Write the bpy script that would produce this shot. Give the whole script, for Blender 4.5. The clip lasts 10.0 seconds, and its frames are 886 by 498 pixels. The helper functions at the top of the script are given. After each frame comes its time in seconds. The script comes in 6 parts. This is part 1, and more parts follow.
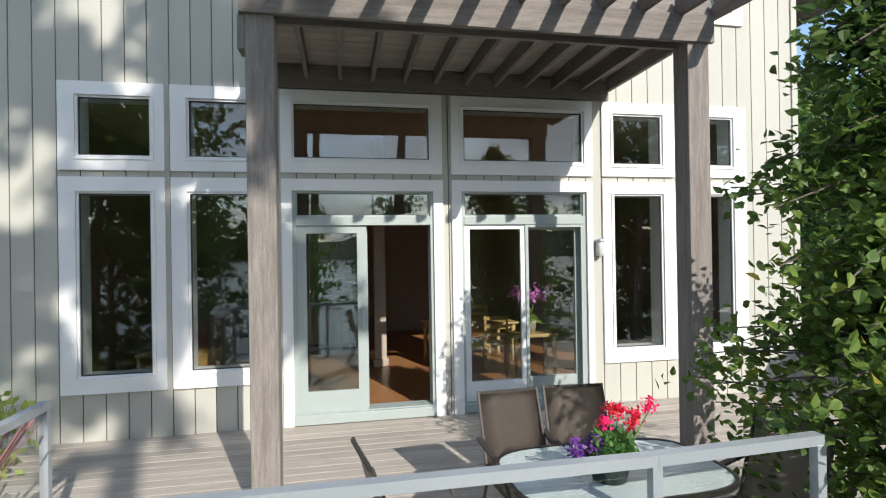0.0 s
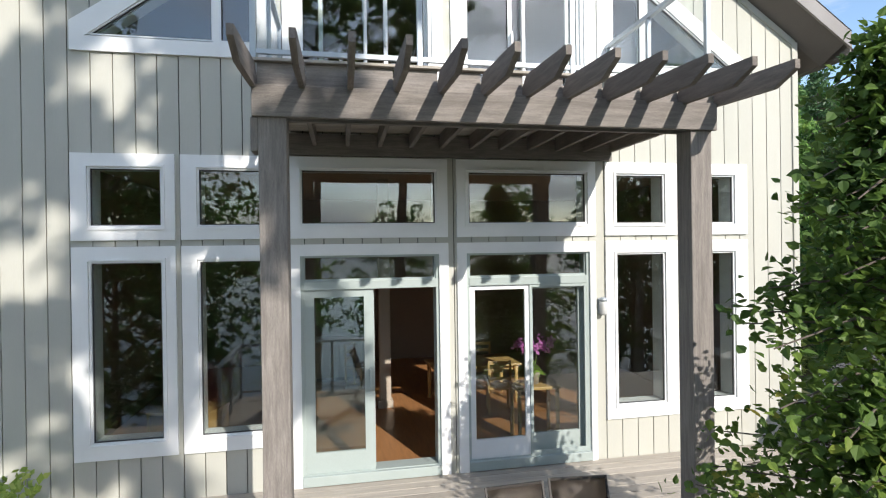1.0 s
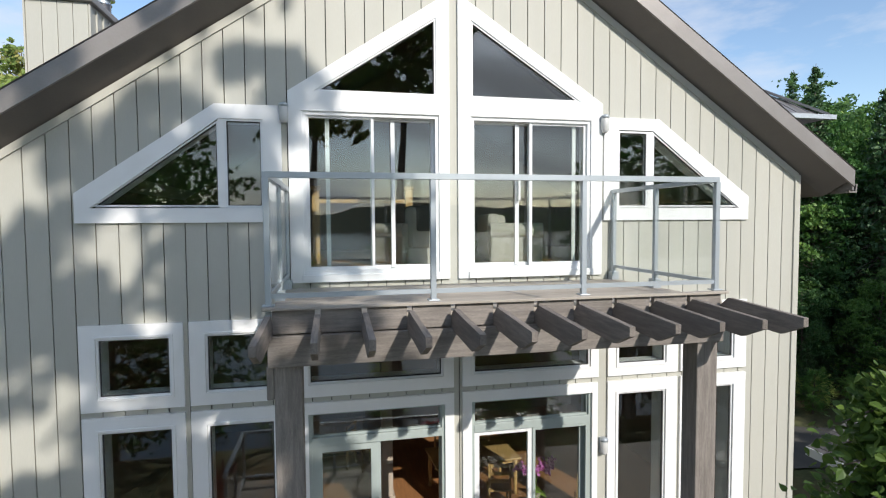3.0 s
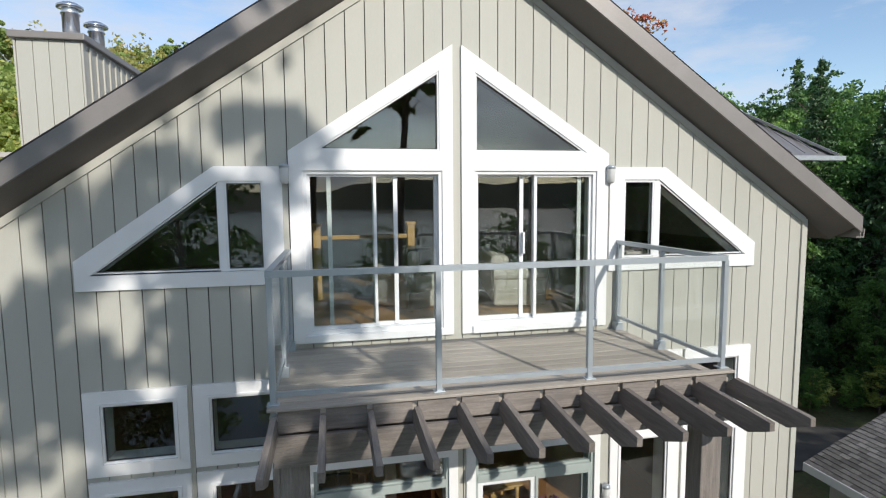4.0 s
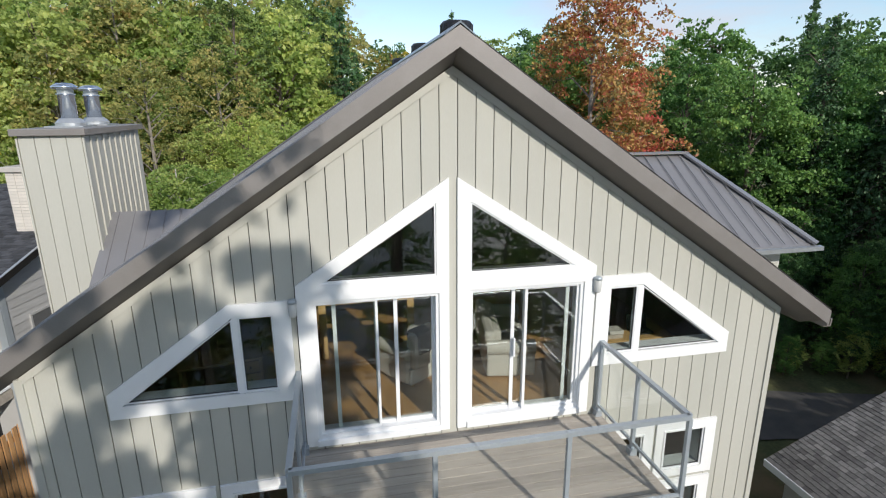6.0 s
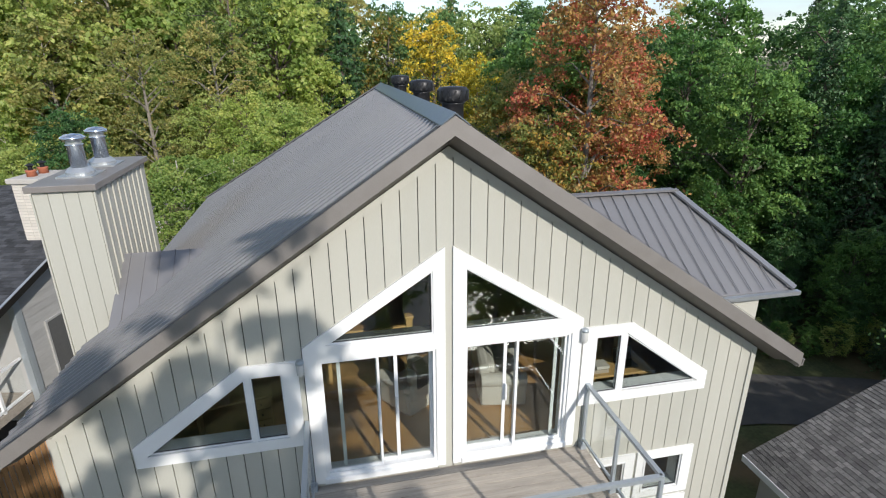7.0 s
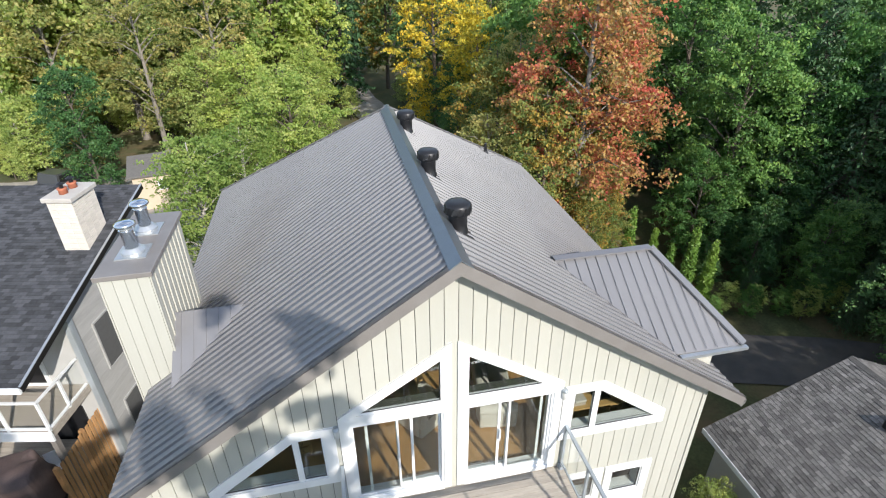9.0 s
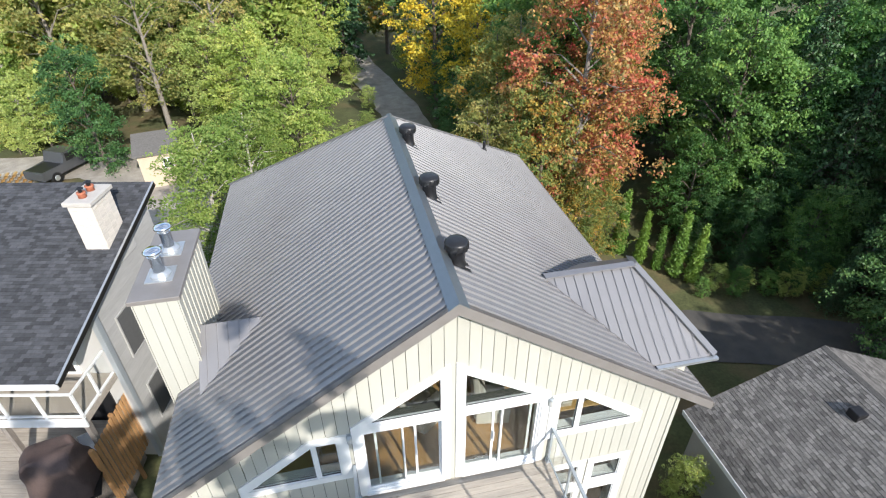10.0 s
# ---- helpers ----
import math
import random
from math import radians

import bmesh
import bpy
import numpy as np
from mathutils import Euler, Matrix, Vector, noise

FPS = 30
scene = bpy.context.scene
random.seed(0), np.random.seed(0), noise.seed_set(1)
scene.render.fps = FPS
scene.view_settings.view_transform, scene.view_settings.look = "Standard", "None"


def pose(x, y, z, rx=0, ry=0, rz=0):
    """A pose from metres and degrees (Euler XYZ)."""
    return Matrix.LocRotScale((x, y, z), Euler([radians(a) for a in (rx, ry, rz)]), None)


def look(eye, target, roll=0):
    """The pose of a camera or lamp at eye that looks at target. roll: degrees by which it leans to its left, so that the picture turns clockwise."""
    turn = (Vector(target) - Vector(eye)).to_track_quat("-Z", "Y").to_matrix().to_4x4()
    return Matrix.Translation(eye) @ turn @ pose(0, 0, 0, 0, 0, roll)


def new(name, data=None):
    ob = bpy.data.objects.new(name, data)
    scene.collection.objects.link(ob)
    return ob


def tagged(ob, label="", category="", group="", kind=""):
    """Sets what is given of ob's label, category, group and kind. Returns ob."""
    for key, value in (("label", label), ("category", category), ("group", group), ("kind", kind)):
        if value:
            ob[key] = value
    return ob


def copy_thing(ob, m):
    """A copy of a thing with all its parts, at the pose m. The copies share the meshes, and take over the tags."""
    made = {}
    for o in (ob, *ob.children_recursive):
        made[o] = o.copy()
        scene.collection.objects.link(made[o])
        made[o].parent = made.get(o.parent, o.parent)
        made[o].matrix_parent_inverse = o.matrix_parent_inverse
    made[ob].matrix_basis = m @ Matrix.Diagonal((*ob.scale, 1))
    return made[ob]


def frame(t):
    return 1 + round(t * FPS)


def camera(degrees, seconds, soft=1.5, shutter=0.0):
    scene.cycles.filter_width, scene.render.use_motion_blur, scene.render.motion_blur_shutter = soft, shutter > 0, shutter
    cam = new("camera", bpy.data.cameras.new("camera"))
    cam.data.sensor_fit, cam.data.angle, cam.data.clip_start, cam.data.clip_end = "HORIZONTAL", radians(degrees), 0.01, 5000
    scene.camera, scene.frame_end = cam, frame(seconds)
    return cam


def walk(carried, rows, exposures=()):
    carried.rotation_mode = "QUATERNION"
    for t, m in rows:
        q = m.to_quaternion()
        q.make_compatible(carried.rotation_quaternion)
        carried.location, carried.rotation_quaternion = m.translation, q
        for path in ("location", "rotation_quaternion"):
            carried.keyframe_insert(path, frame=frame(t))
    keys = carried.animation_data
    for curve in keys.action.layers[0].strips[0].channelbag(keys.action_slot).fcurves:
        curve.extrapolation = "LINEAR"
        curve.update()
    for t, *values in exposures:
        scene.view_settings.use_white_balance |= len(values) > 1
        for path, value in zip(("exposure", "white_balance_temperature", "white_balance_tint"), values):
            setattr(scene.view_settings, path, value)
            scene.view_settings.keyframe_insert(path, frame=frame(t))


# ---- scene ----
cam = camera(80.0, 10.0, soft=1.15)
PATH = [
    (0, (-1.138, -5.833, 1.942), (-0.76, -3.869, 1.949), -0.9),
    (0.5, (-1.181, -5.862, 2.294), (-0.802, -3.898, 2.295), -0.9),
    (1, (-1.205, -5.914, 2.683), (-0.828, -3.95, 2.677), -0.8),
    (1.2, (-1.222, -5.933, 2.848), (-0.844, -3.969, 2.84), -0.8),
    (1.5, (-1.223, -5.958, 3.136), (-0.847, -3.994, 3.118), -0.8),
    (2, (-1.322, -5.959, 3.58), (-0.921, -4.0, 3.564), -0.6),
    (2.5, (-1.332, -5.938, 4.121), (-0.928, -3.98, 4.08), -0.5),
    (3.8, (-1.371, -5.782, 5.453), (-0.961, -3.833, 5.273), -0.3),
    (4, (-1.361, -5.761, 5.594), (-0.956, -3.812, 5.404), -0.5),
    (4.5, (-1.357, -5.743, 6.161), (-0.957, -3.803, 5.883), -0.5),
    (5, (-1.374, -5.738, 6.757), (-0.975, -3.811, 6.397), -0.5),
    (5.5, (-1.373, -5.763, 7.376), (-0.974, -3.853, 6.936), -0.5),
    (6, (-1.328, -5.773, 8.002), (-0.931, -3.882, 7.484), -0.4),
    (7.5, (-1.274, -5.753, 10.047), (-0.893, -3.943, 9.287), -0.4),
    (8, (-1.306, -5.742, 10.766), (-0.929, -3.967, 9.925), -0.4),
    (8.5, (-1.337, -5.761, 11.485), (-0.969, -4.022, 10.566), -0.5),
    (9, (-1.39, -5.806, 12.208), (-1.03, -4.108, 11.214), -0.5),
    (9.5, (-1.41, -5.841, 12.956), (-1.059, -4.187, 11.889), -0.4),
    (10, (-1.395, -5.874, 13.672), (-1.055, -4.263, 12.537), -0.5),
]
SIZE = 1.17  # metres to one unit of the plan below (rafters 0.406 m apart)
walk(cam, [(t, look(Vector(eye) * SIZE, Vector(target) * SIZE, roll)) for t, eye, target, roll in PATH], exposures=[(0.0, 0.73), (1.0, 0.80), (2.5, 0.53), (4.0, 0.22), (6.0, 0.19), (8.5, 0.66), (10.0, 0.95)])

# ---- world, sun ----
SUN = Vector((0.34, -1.0, 0.62)).normalized()
world = bpy.data.worlds.new("sky")
scene.world = world
world.use_nodes = True
wn, wl = world.node_tree.nodes, world.node_tree.links
wn.clear()
w_out, w_bg, w_sky = wn.new("ShaderNodeOutputWorld"), wn.new("ShaderNodeBackground"), wn.new("ShaderNodeTexSky")
w_sky.sky_type, w_sky.sun_disc = "NISHITA", False
w_sky.sun_elevation = math.asin(SUN.z)
w_sky.sun_rotation = math.atan2(SUN.x, SUN.y)
w_sky.air_density, w_sky.dust_density, w_sky.ozone_density = 1.0, 0.4, 1.7
w_co, w_map = wn.new("ShaderNodeTexCoord"), wn.new("ShaderNodeMapping")
w_map.inputs["Scale"].default_value = (1.0, 1.0, 3.2)
w_map.inputs["Location"].default_value = (0.35, 0.1, 0.2)
w_noise, w_ramp, w_mix = wn.new("ShaderNodeTexNoise"), wn.new("ShaderNodeValToRGB"), wn.new("ShaderNodeMix")
w_noise.inputs["Scale"].default_value, w_noise.inputs["Detail"].default_value, w_noise.inputs["Roughness"].default_value = 2.3, 7.0, 0.58
w_ramp.color_ramp.elements[0].position, w_ramp.color_ramp.elements[1].position = 0.44, 0.64
w_mix.data_type = "RGBA"
w_mix.inputs["B"].default_value = (4.0, 4.25, 4.8, 1)
wl.new(w_co.outputs["Generated"], w_map.inputs["Vector"])
wl.new(w_map.outputs["Vector"], w_noise.inputs["Vector"])
wl.new(w_noise.outputs["Fac"], w_ramp.inputs["Fac"])
wl.new(w_ramp.outputs["Color"], w_mix.inputs["Factor"])
wl.new(w_sky.outputs["Color"], w_mix.inputs["A"])
wl.new(w_mix.outputs["Result"], w_bg.inputs["Color"])
w_bg.inputs["Strength"].default_value = 0.15
wl.new(w_bg.outputs["Background"], w_out.inputs["Surface"])

sun_data = bpy.data.lights.new("sun", "SUN")
sun_data.energy, sun_data.angle, sun_data.color = 3.35, radians(0.55), (1.0, 0.945, 0.875)
sun = new("sun", sun_data)
sun.matrix_world = look(SUN * 60, (0, 0, 0))


# ---- materials ----
def material(name, base, rough=0.6, metal=0.0, vary=0.12, scale=6.0, bump=0.15, bump_scale=60.0, stretch=(1, 1, 1),
             island=0.0, per_object=0.0, stain=None, stain_amount=0.0, stain_scale=1.4, spec=0.5, coat=0.0):
    """A procedural surface: base colour, large stains, fine grain and fine relief."""
    m = bpy.data.materials.new(name)
    m.use_nodes = True
    n, l = m.node_tree.nodes, m.node_tree.links
    b = n["Principled BSDF"]
    b.inputs["Roughness"].default_value, b.inputs["Metallic"].default_value = rough, metal
    b.inputs["Specular IOR Level"].default_value = spec
    b.inputs["Coat Weight"].default_value = coat
    co, mp = n.new("ShaderNodeTexCoord"), n.new("ShaderNodeMapping")
    mp.inputs["Scale"].default_value = stretch
    l.new(co.outputs["Object"], mp.inputs["Vector"])
    big, fine = n.new("ShaderNodeTexNoise"), n.new("ShaderNodeTexNoise")
    big.inputs["Scale"].default_value, big.inputs["Detail"].default_value = scale, 5
    fine.inputs["Scale"].default_value, fine.inputs["Detail"].default_value = bump_scale, 4
    for x in (big, fine):
        l.new(mp.outputs["Vector"], x.inputs["Vector"])
    add = n.new("ShaderNodeMath")
    add.operation = "ADD"
    l.new(big.outputs["Fac"], add.inputs[0])
    l.new(fine.outputs["Fac"], add.inputs[1])
    value = add.outputs[0]
    span = n.new("ShaderNodeMapRange")
    span.inputs["From Min"].default_value, span.inputs["From Max"].default_value = 0.6, 1.4
    span.inputs["To Min"].default_value, span.inputs["To Max"].default_value = 1 - vary, 1 + vary
    l.new(value, span.inputs["Value"])
    value = span.outputs["Result"]
    for amount, node, socket in ((island, "ShaderNodeNewGeometry", "Random Per Island"), (per_object, "ShaderNodeObjectInfo", "Random")):
        if amount:
            g, r, mul = n.new(node), n.new("ShaderNodeMapRange"), n.new("ShaderNodeMath")
            r.inputs["To Min"].default_value, r.inputs["To Max"].default_value = 1 - amount, 1 + amount
            mul.operation = "MULTIPLY"
            l.new(g.outputs[socket], r.inputs["Value"])
            l.new(r.outputs["Result"], mul.inputs[0])
            l.new(value, mul.inputs[1])
            value = mul.outputs[0]
    tint = n.new("ShaderNodeVectorMath")
    tint.operation = "SCALE"
    tint.inputs[0].default_value = base
    l.new(value, tint.inputs["Scale"])
    colour = tint.outputs["Vector"]
    if stain:
        s, ramp, mix = n.new("ShaderNodeTexNoise"), n.new("ShaderNodeValToRGB"), n.new("ShaderNodeMix")
        s.inputs["Scale"].default_value, s.inputs["Detail"].default_value, s.inputs["Roughness"].default_value = stain_scale, 6, 0.6
        l.new(mp.outputs["Vector"], s.inputs["Vector"])
        ramp.color_ramp.elements[0].position, ramp.color_ramp.elements[1].position = 0.45, 0.72
        ramp.color_ramp.elements[1].color = (stain_amount,) * 3 + (1,)
        l.new(s.outputs["Fac"], ramp.inputs["Fac"])
        mix.data_type = "RGBA"
        mix.inputs["B"].default_value = (*stain, 1)
        l.new(ramp.outputs["Color"], mix.inputs["Factor"])
        l.new(colour, mix.inputs["A"])
        colour = mix.outputs["Result"]
    l.new(colour, b.inputs["Base Color"])
    if bump:
        bp = n.new("ShaderNodeBump")
        bp.inputs["Strength"].default_value, bp.inputs["Distance"].default_value = bump, 0.01
        l.new(fine.outputs["Fac"], bp.inputs["Height"])
        l.new(bp.outputs["Normal"], b.inputs["Normal"])
    return m


def foliage(name, colours, see=0.35, patches=0.7):
    """Leaves: every leaf takes its colour from the row, neighbours alike ones, and light goes partly through."""
    m = bpy.data.materials.new(name)
    m.use_nodes = True
    n, l = m.node_tree.nodes, m.node_tree.links
    b = n["Principled BSDF"]
    g, ramp, info, hsv = n.new("ShaderNodeNewGeometry"), n.new("ShaderNodeValToRGB"), n.new("ShaderNodeObjectInfo"), n.new("ShaderNodeHueSaturation")
    while len(ramp.color_ramp.elements) < len(colours):
        ramp.color_ramp.elements.new(0.5)
    for i, (e, c) in enumerate(zip(ramp.color_ramp.elements, colours)):
        e.position, e.color = i / max(1, len(colours) - 1), (*c, 1)
    co, patch, spread, add = n.new("ShaderNodeTexCoord"), n.new("ShaderNodeTexNoise"), n.new("ShaderNodeMapRange"), n.new("ShaderNodeMath")
    patch.inputs["Scale"].default_value, patch.inputs["Detail"].default_value = patches, 2.0
    spread.inputs["From Min"].default_value, spread.inputs["From Max"].default_value = 0.32, 0.68
    spread.inputs["To Max"].default_value = 0.55
    l.new(co.outputs["Object"], patch.inputs["Vector"])
    l.new(patch.outputs["Fac"], spread.inputs["Value"])
    add.operation = "MULTIPLY_ADD"
    add.inputs[1].default_value = 0.45
    l.new(g.outputs["Random Per Island"], add.inputs[0])
    l.new(spread.outputs["Result"], add.inputs[2])
    l.new(add.outputs["Value"], ramp.inputs["Fac"])
    r = n.new("ShaderNodeMapRange")
    r.inputs["To Min"].default_value, r.inputs["To Max"].default_value = 1.04, 1.65
    l.new(info.outputs["Random"], r.inputs["Value"])
    l.new(r.outputs["Result"], hsv.inputs["Value"])
    r2 = n.new("ShaderNodeMapRange")
    r2.inputs["To Min"].default_value, r2.inputs["To Max"].default_value = 0.515, 0.485
    l.new(info.outputs["Random"], r2.inputs["Value"])
    l.new(r2.outputs["Result"], hsv.inputs["Hue"])
    l.new(ramp.outputs["Color"], hsv.inputs["Color"])
    l.new(hsv.outputs["Color"], b.inputs["Base Color"])
    b.inputs["Roughness"].default_value = 0.5
    b.inputs["Specular IOR Level"].default_value = 0.35
    tr, mx, out = n.new("ShaderNodeBsdfTranslucent"), n.new("ShaderNodeMixShader"), n["Material Output"]
    l.new(hsv.outputs["Color"], tr.inputs["Color"])
    mx.inputs["Fac"].default_value = see
    l.new(b.outputs["BSDF"], mx.inputs[1])
    l.new(tr.outputs["BSDF"], mx.inputs[2])
    l.new(mx.outputs["Shader"], out.inputs["Surface"])
    return m


def glass(name, tint=(0.92, 0.97, 0.95), rough=0.0, ior=1.5, wave=0.0):
    """Thin pane: clear straight through, more of a mirror at a slant."""
    m = bpy.data.materials.new(name)
    m.use_nodes = True
    n, l = m.node_tree.nodes, m.node_tree.links
    n.remove(n["Principled BSDF"])
    tr, gl, fr, mx = n.new("ShaderNodeBsdfTransparent"), n.new("ShaderNodeBsdfGlossy"), n.new("ShaderNodeLayerWeight"), n.new("ShaderNodeMixShader")
    tr.inputs["Color"].default_value = (*tint, 1)
    gl.inputs["Roughness"].default_value = rough
    f0 = ((ior - 1) / (ior + 1)) ** 2
    fr.inputs["Blend"].default_value = 0.5
    power, span = n.new("ShaderNodeMath"), n.new("ShaderNodeMapRange")
    power.operation, power.inputs[1].default_value = "POWER", 5.0
    span.inputs["To Min"].default_value = f0
    l.new(fr.outputs["Facing"], power.inputs[0])
    l.new(power.outputs[0], span.inputs["Value"])
    l.new(span.outputs["Result"], mx.inputs["Fac"])
    l.new(tr.outputs["BSDF"], mx.inputs[1])
    l.new(gl.outputs["BSDF"], mx.inputs[2])
    l.new(mx.outputs["Shader"], n["Material Output"].inputs["Surface"])
    if wave:
        co, no, bp = n.new("ShaderNodeTexCoord"), n.new("ShaderNodeTexNoise"), n.new("ShaderNodeBump")
        no.inputs["Scale"].default_value = 2.2
        bp.inputs["Strength"].default_value, bp.inputs["Distance"].default_value = wave, 0.02
        l.new(co.outputs["Object"], no.inputs["Vector"])
        l.new(no.outputs["Fac"], bp.inputs["Height"])
        l.new(bp.outputs["Normal"], gl.inputs["Normal"])
    return m


SIDING = material("sage_siding", (0.475, 0.466, 0.41), 0.62, vary=0.05, scale=1.6, bump=0.12, bump_scale=140, stretch=(1, 1, 0.12), per_object=0.035,
                  stain=(0.365, 0.375, 0.325), stain_amount=0.25, stain_scale=0.9)
SHEATH = material("dark_sheathing", (0.07, 0.075, 0.065), 0.9, vary=0.1)
WHITE = material("white_trim_paint", (0.83, 0.83, 0.82), 0.42, vary=0.03, scale=3, bump=0.04, bump_scale=180, stain=(0.66, 0.65, 0.62), stain_amount=0.2, stain_scale=2.3)
VINYL = material("white_vinyl", (0.78, 0.79, 0.79), 0.32, vary=0.02, bump=0.0)
SAGEFRAME = material("grey_green_door_frame", (0.36, 0.41, 0.39), 0.4, vary=0.04, bump=0.03)
WEATHERED = material("weathered_timber", (0.25, 0.222, 0.198), 0.78, vary=0.34, scale=7, bump=0.5, bump_scale=55, stretch=(0.9, 9, 9), per_object=0.13,
                     stain=(0.12, 0.10, 0.09), stain_amount=0.55, stain_scale=1.8)
WEATHERED_UP = material("weathered_post_timber", (0.25, 0.222, 0.198), 0.78, vary=0.34, scale=7, bump=0.5, bump_scale=55, stretch=(9, 9, 0.8), per_object=0.13,
                        stain=(0.12, 0.10, 0.09), stain_amount=0.55, stain_scale=1.8)
WEATHERED_Y = material("weathered_rafter_timber", (0.20, 0.172, 0.15), 0.8, vary=0.34, scale=7, bump=0.5, bump_scale=55, stretch=(9, 0.9, 9), per_object=0.16,
                       stain=(0.10, 0.085, 0.075), stain_amount=0.6, stain_scale=1.8)
DECKWOOD = material("grey_deck_board", (0.41, 0.365, 0.31), 0.75, vary=0.22, scale=5, bump=0.35, bump_scale=45, stretch=(0.7, 10, 10), per_object=0.13,
                    stain=(0.22, 0.20, 0.175), stain_amount=0.5, stain_scale=1.1)
RAILMETAL = material("grey_aluminium_rail", (0.40, 0.44, 0.47), 0.38, metal=0.35, vary=0.05, bump=0.03)
ROOFMETAL = material("grey_metal_roofing", (0.235, 0.23, 0.235), 0.36, metal=0.3, vary=0.08, scale=1.1, bump=0.06, bump_scale=90,
                     stain=(0.28, 0.27, 0.265), stain_amount=0.5, stain_scale=0.6)
FASCIA = material("taupe_metal_fascia", (0.24, 0.22, 0.205), 0.42, metal=0.2, vary=0.08, scale=2, bump=0.05, stain=(0.30, 0.28, 0.265), stain_amount=0.5, stain_scale=2.5)
SOFFIT = material("brown_soffit", (0.15, 0.13, 0.115), 0.6, vary=0.08)
BLACKMETAL = material("black_vent_metal", (0.018, 0.018, 0.02), 0.4, metal=0.2, vary=0.2, bump=0.05)
CHROME = material("bright_flue_steel", (0.72, 0.74, 0.76), 0.16, metal=1.0, vary=0.06, bump=0.03)
GALV = material("galvanised_flashing", (0.52, 0.54, 0.55), 0.38, metal=0.7, vary=0.12, bump=0.05)
CREAMBRICK = material("cream_painted_brick", (0.66, 0.61, 0.54), 0.75, vary=0.10, scale=7, bump=0.25, per_object=0.07)
MORTAR = material("pale_mortar", (0.48, 0.45, 0.41), 0.9, vary=0.1, bump=0.3)
TERRACOTTA = material("terracotta", (0.42, 0.14, 0.075), 0.75, vary=0.15)
SHINGLE_DARK = material("charcoal_shingle", (0.062, 0.064, 0.07), 0.9, vary=0.3, scale=9, bump=0.5, bump_scale=220, island=0.45, per_object=0.45)
SHINGLE_GREY = material("grey_brown_shingle", (0.125, 0.118, 0.11), 0.9, vary=0.28, scale=9, bump=0.5, bump_scale=220, island=0.42, per_object=0.42)
STUCCO = material("white_stucco", (0.46, 0.455, 0.44), 0.8, vary=0.08, scale=2, bump=0.3, bump_scale=120, stain=(0.45, 0.44, 0.42), stain_amount=0.35)
FENCEWOOD = material("cedar_fence_board", (0.46, 0.255, 0.11), 0.68, vary=0.25, scale=6, bump=0.3, bump_scale=40, stretch=(9, 9, 0.9), per_object=0.2)
FLOORWOOD = material("oak_floor", (0.30, 0.145, 0.06), 0.32, vary=0.28, scale=4, bump=0.06, stretch=(8, 0.8, 1), per_object=0.2)
OAK = material("golden_oak_floor", (0.42, 0.24, 0.095), 0.35, vary=0.28, scale=4, bump=0.06, stretch=(8, 0.8, 1))
PINE = material("pine_wood", (0.52, 0.33, 0.13), 0.45, vary=0.15, scale=5, bump=0.08, stretch=(7, 7, 1))
ROOMWALL = material("taupe_room_wall", (0.26, 0.20, 0.155), 0.8, vary=0.05, bump=0.05)
ROOMPALE = material("pale_room_wall", (0.42, 0.36, 0.29), 0.8, vary=0.05, bump=0.05)
CEILING = material("warm_ceiling_paint", (0.50, 0.40, 0.30), 0.85, vary=0.04, bump=0.03)
CREAMFABRIC = material("cream_upholstery", (0.55, 0.52, 0.47), 0.9, vary=0.08, scale=9, bump=0.25, bump_scale=260)
GREYFABRIC = material("dark_throw_fabric", (0.07, 0.065, 0.065), 0.95, vary=0.15, bump=0.2)
SLING = material("taupe_sling_mesh", (0.44, 0.385, 0.335), 0.8, vary=0.10, scale=12, bump=0.4, bump_scale=420)
DARKMETAL = material("dark_bronze_metal", (0.03, 0.027, 0.025), 0.42, metal=0.5, vary=0.1, bump=0.03)
PETAL_RED = foliage("magenta_petals", [(0.45, 0.01, 0.045), (0.68, 0.03, 0.10), (0.55, 0.015, 0.03)], 0.25)
PETAL_PURPLE = foliage("purple_petals", [(0.08, 0.025, 0.16), (0.16, 0.05, 0.26), (0.05, 0.03, 0.11)], 0.25)
PETAL_PINK = foliage("orchid_petals", [(0.42, 0.09, 0.38), (0.60, 0.22, 0.52), (0.35, 0.06, 0.32)], 0.25)
BARK = material("grey_brown_bark", (0.13, 0.105, 0.085), 0.95, vary=0.35, scale=7, bump=0.9, bump_scale=26, stretch=(3, 3, 0.6))
PALEBARK = material("pale_birch_bark", (0.48, 0.45, 0.40), 0.85, vary=0.25, scale=5, bump=0.5, bump_scale=20, stretch=(0.8, 0.8, 4), stain=(0.06, 0.055, 0.05), stain_amount=0.8, stain_scale=3)
GREYBARK = material("grey_bark", (0.23, 0.205, 0.175), 0.95, vary=0.35, scale=7, bump=0.8, bump_scale=26, stretch=(3, 3, 0.6))
GREEN = foliage("maple_green_leaves", [(0.045, 0.10, 0.03), (0.075, 0.16, 0.042), (0.10, 0.20, 0.05), (0.14, 0.25, 0.06), (0.20, 0.28, 0.06)])
DEEPGREEN = foliage("deep_green_leaves", [(0.030, 0.075, 0.026), (0.05, 0.115, 0.036), (0.075, 0.15, 0.045), (0.12, 0.20, 0.055)], 0.25)
LIME = foliage("yellow_green_leaves", [(0.10, 0.17, 0.035), (0.17, 0.25, 0.055), (0.25, 0.33, 0.08), (0.35, 0.40, 0.115), (0.46, 0.46, 0.14)], 0.45)
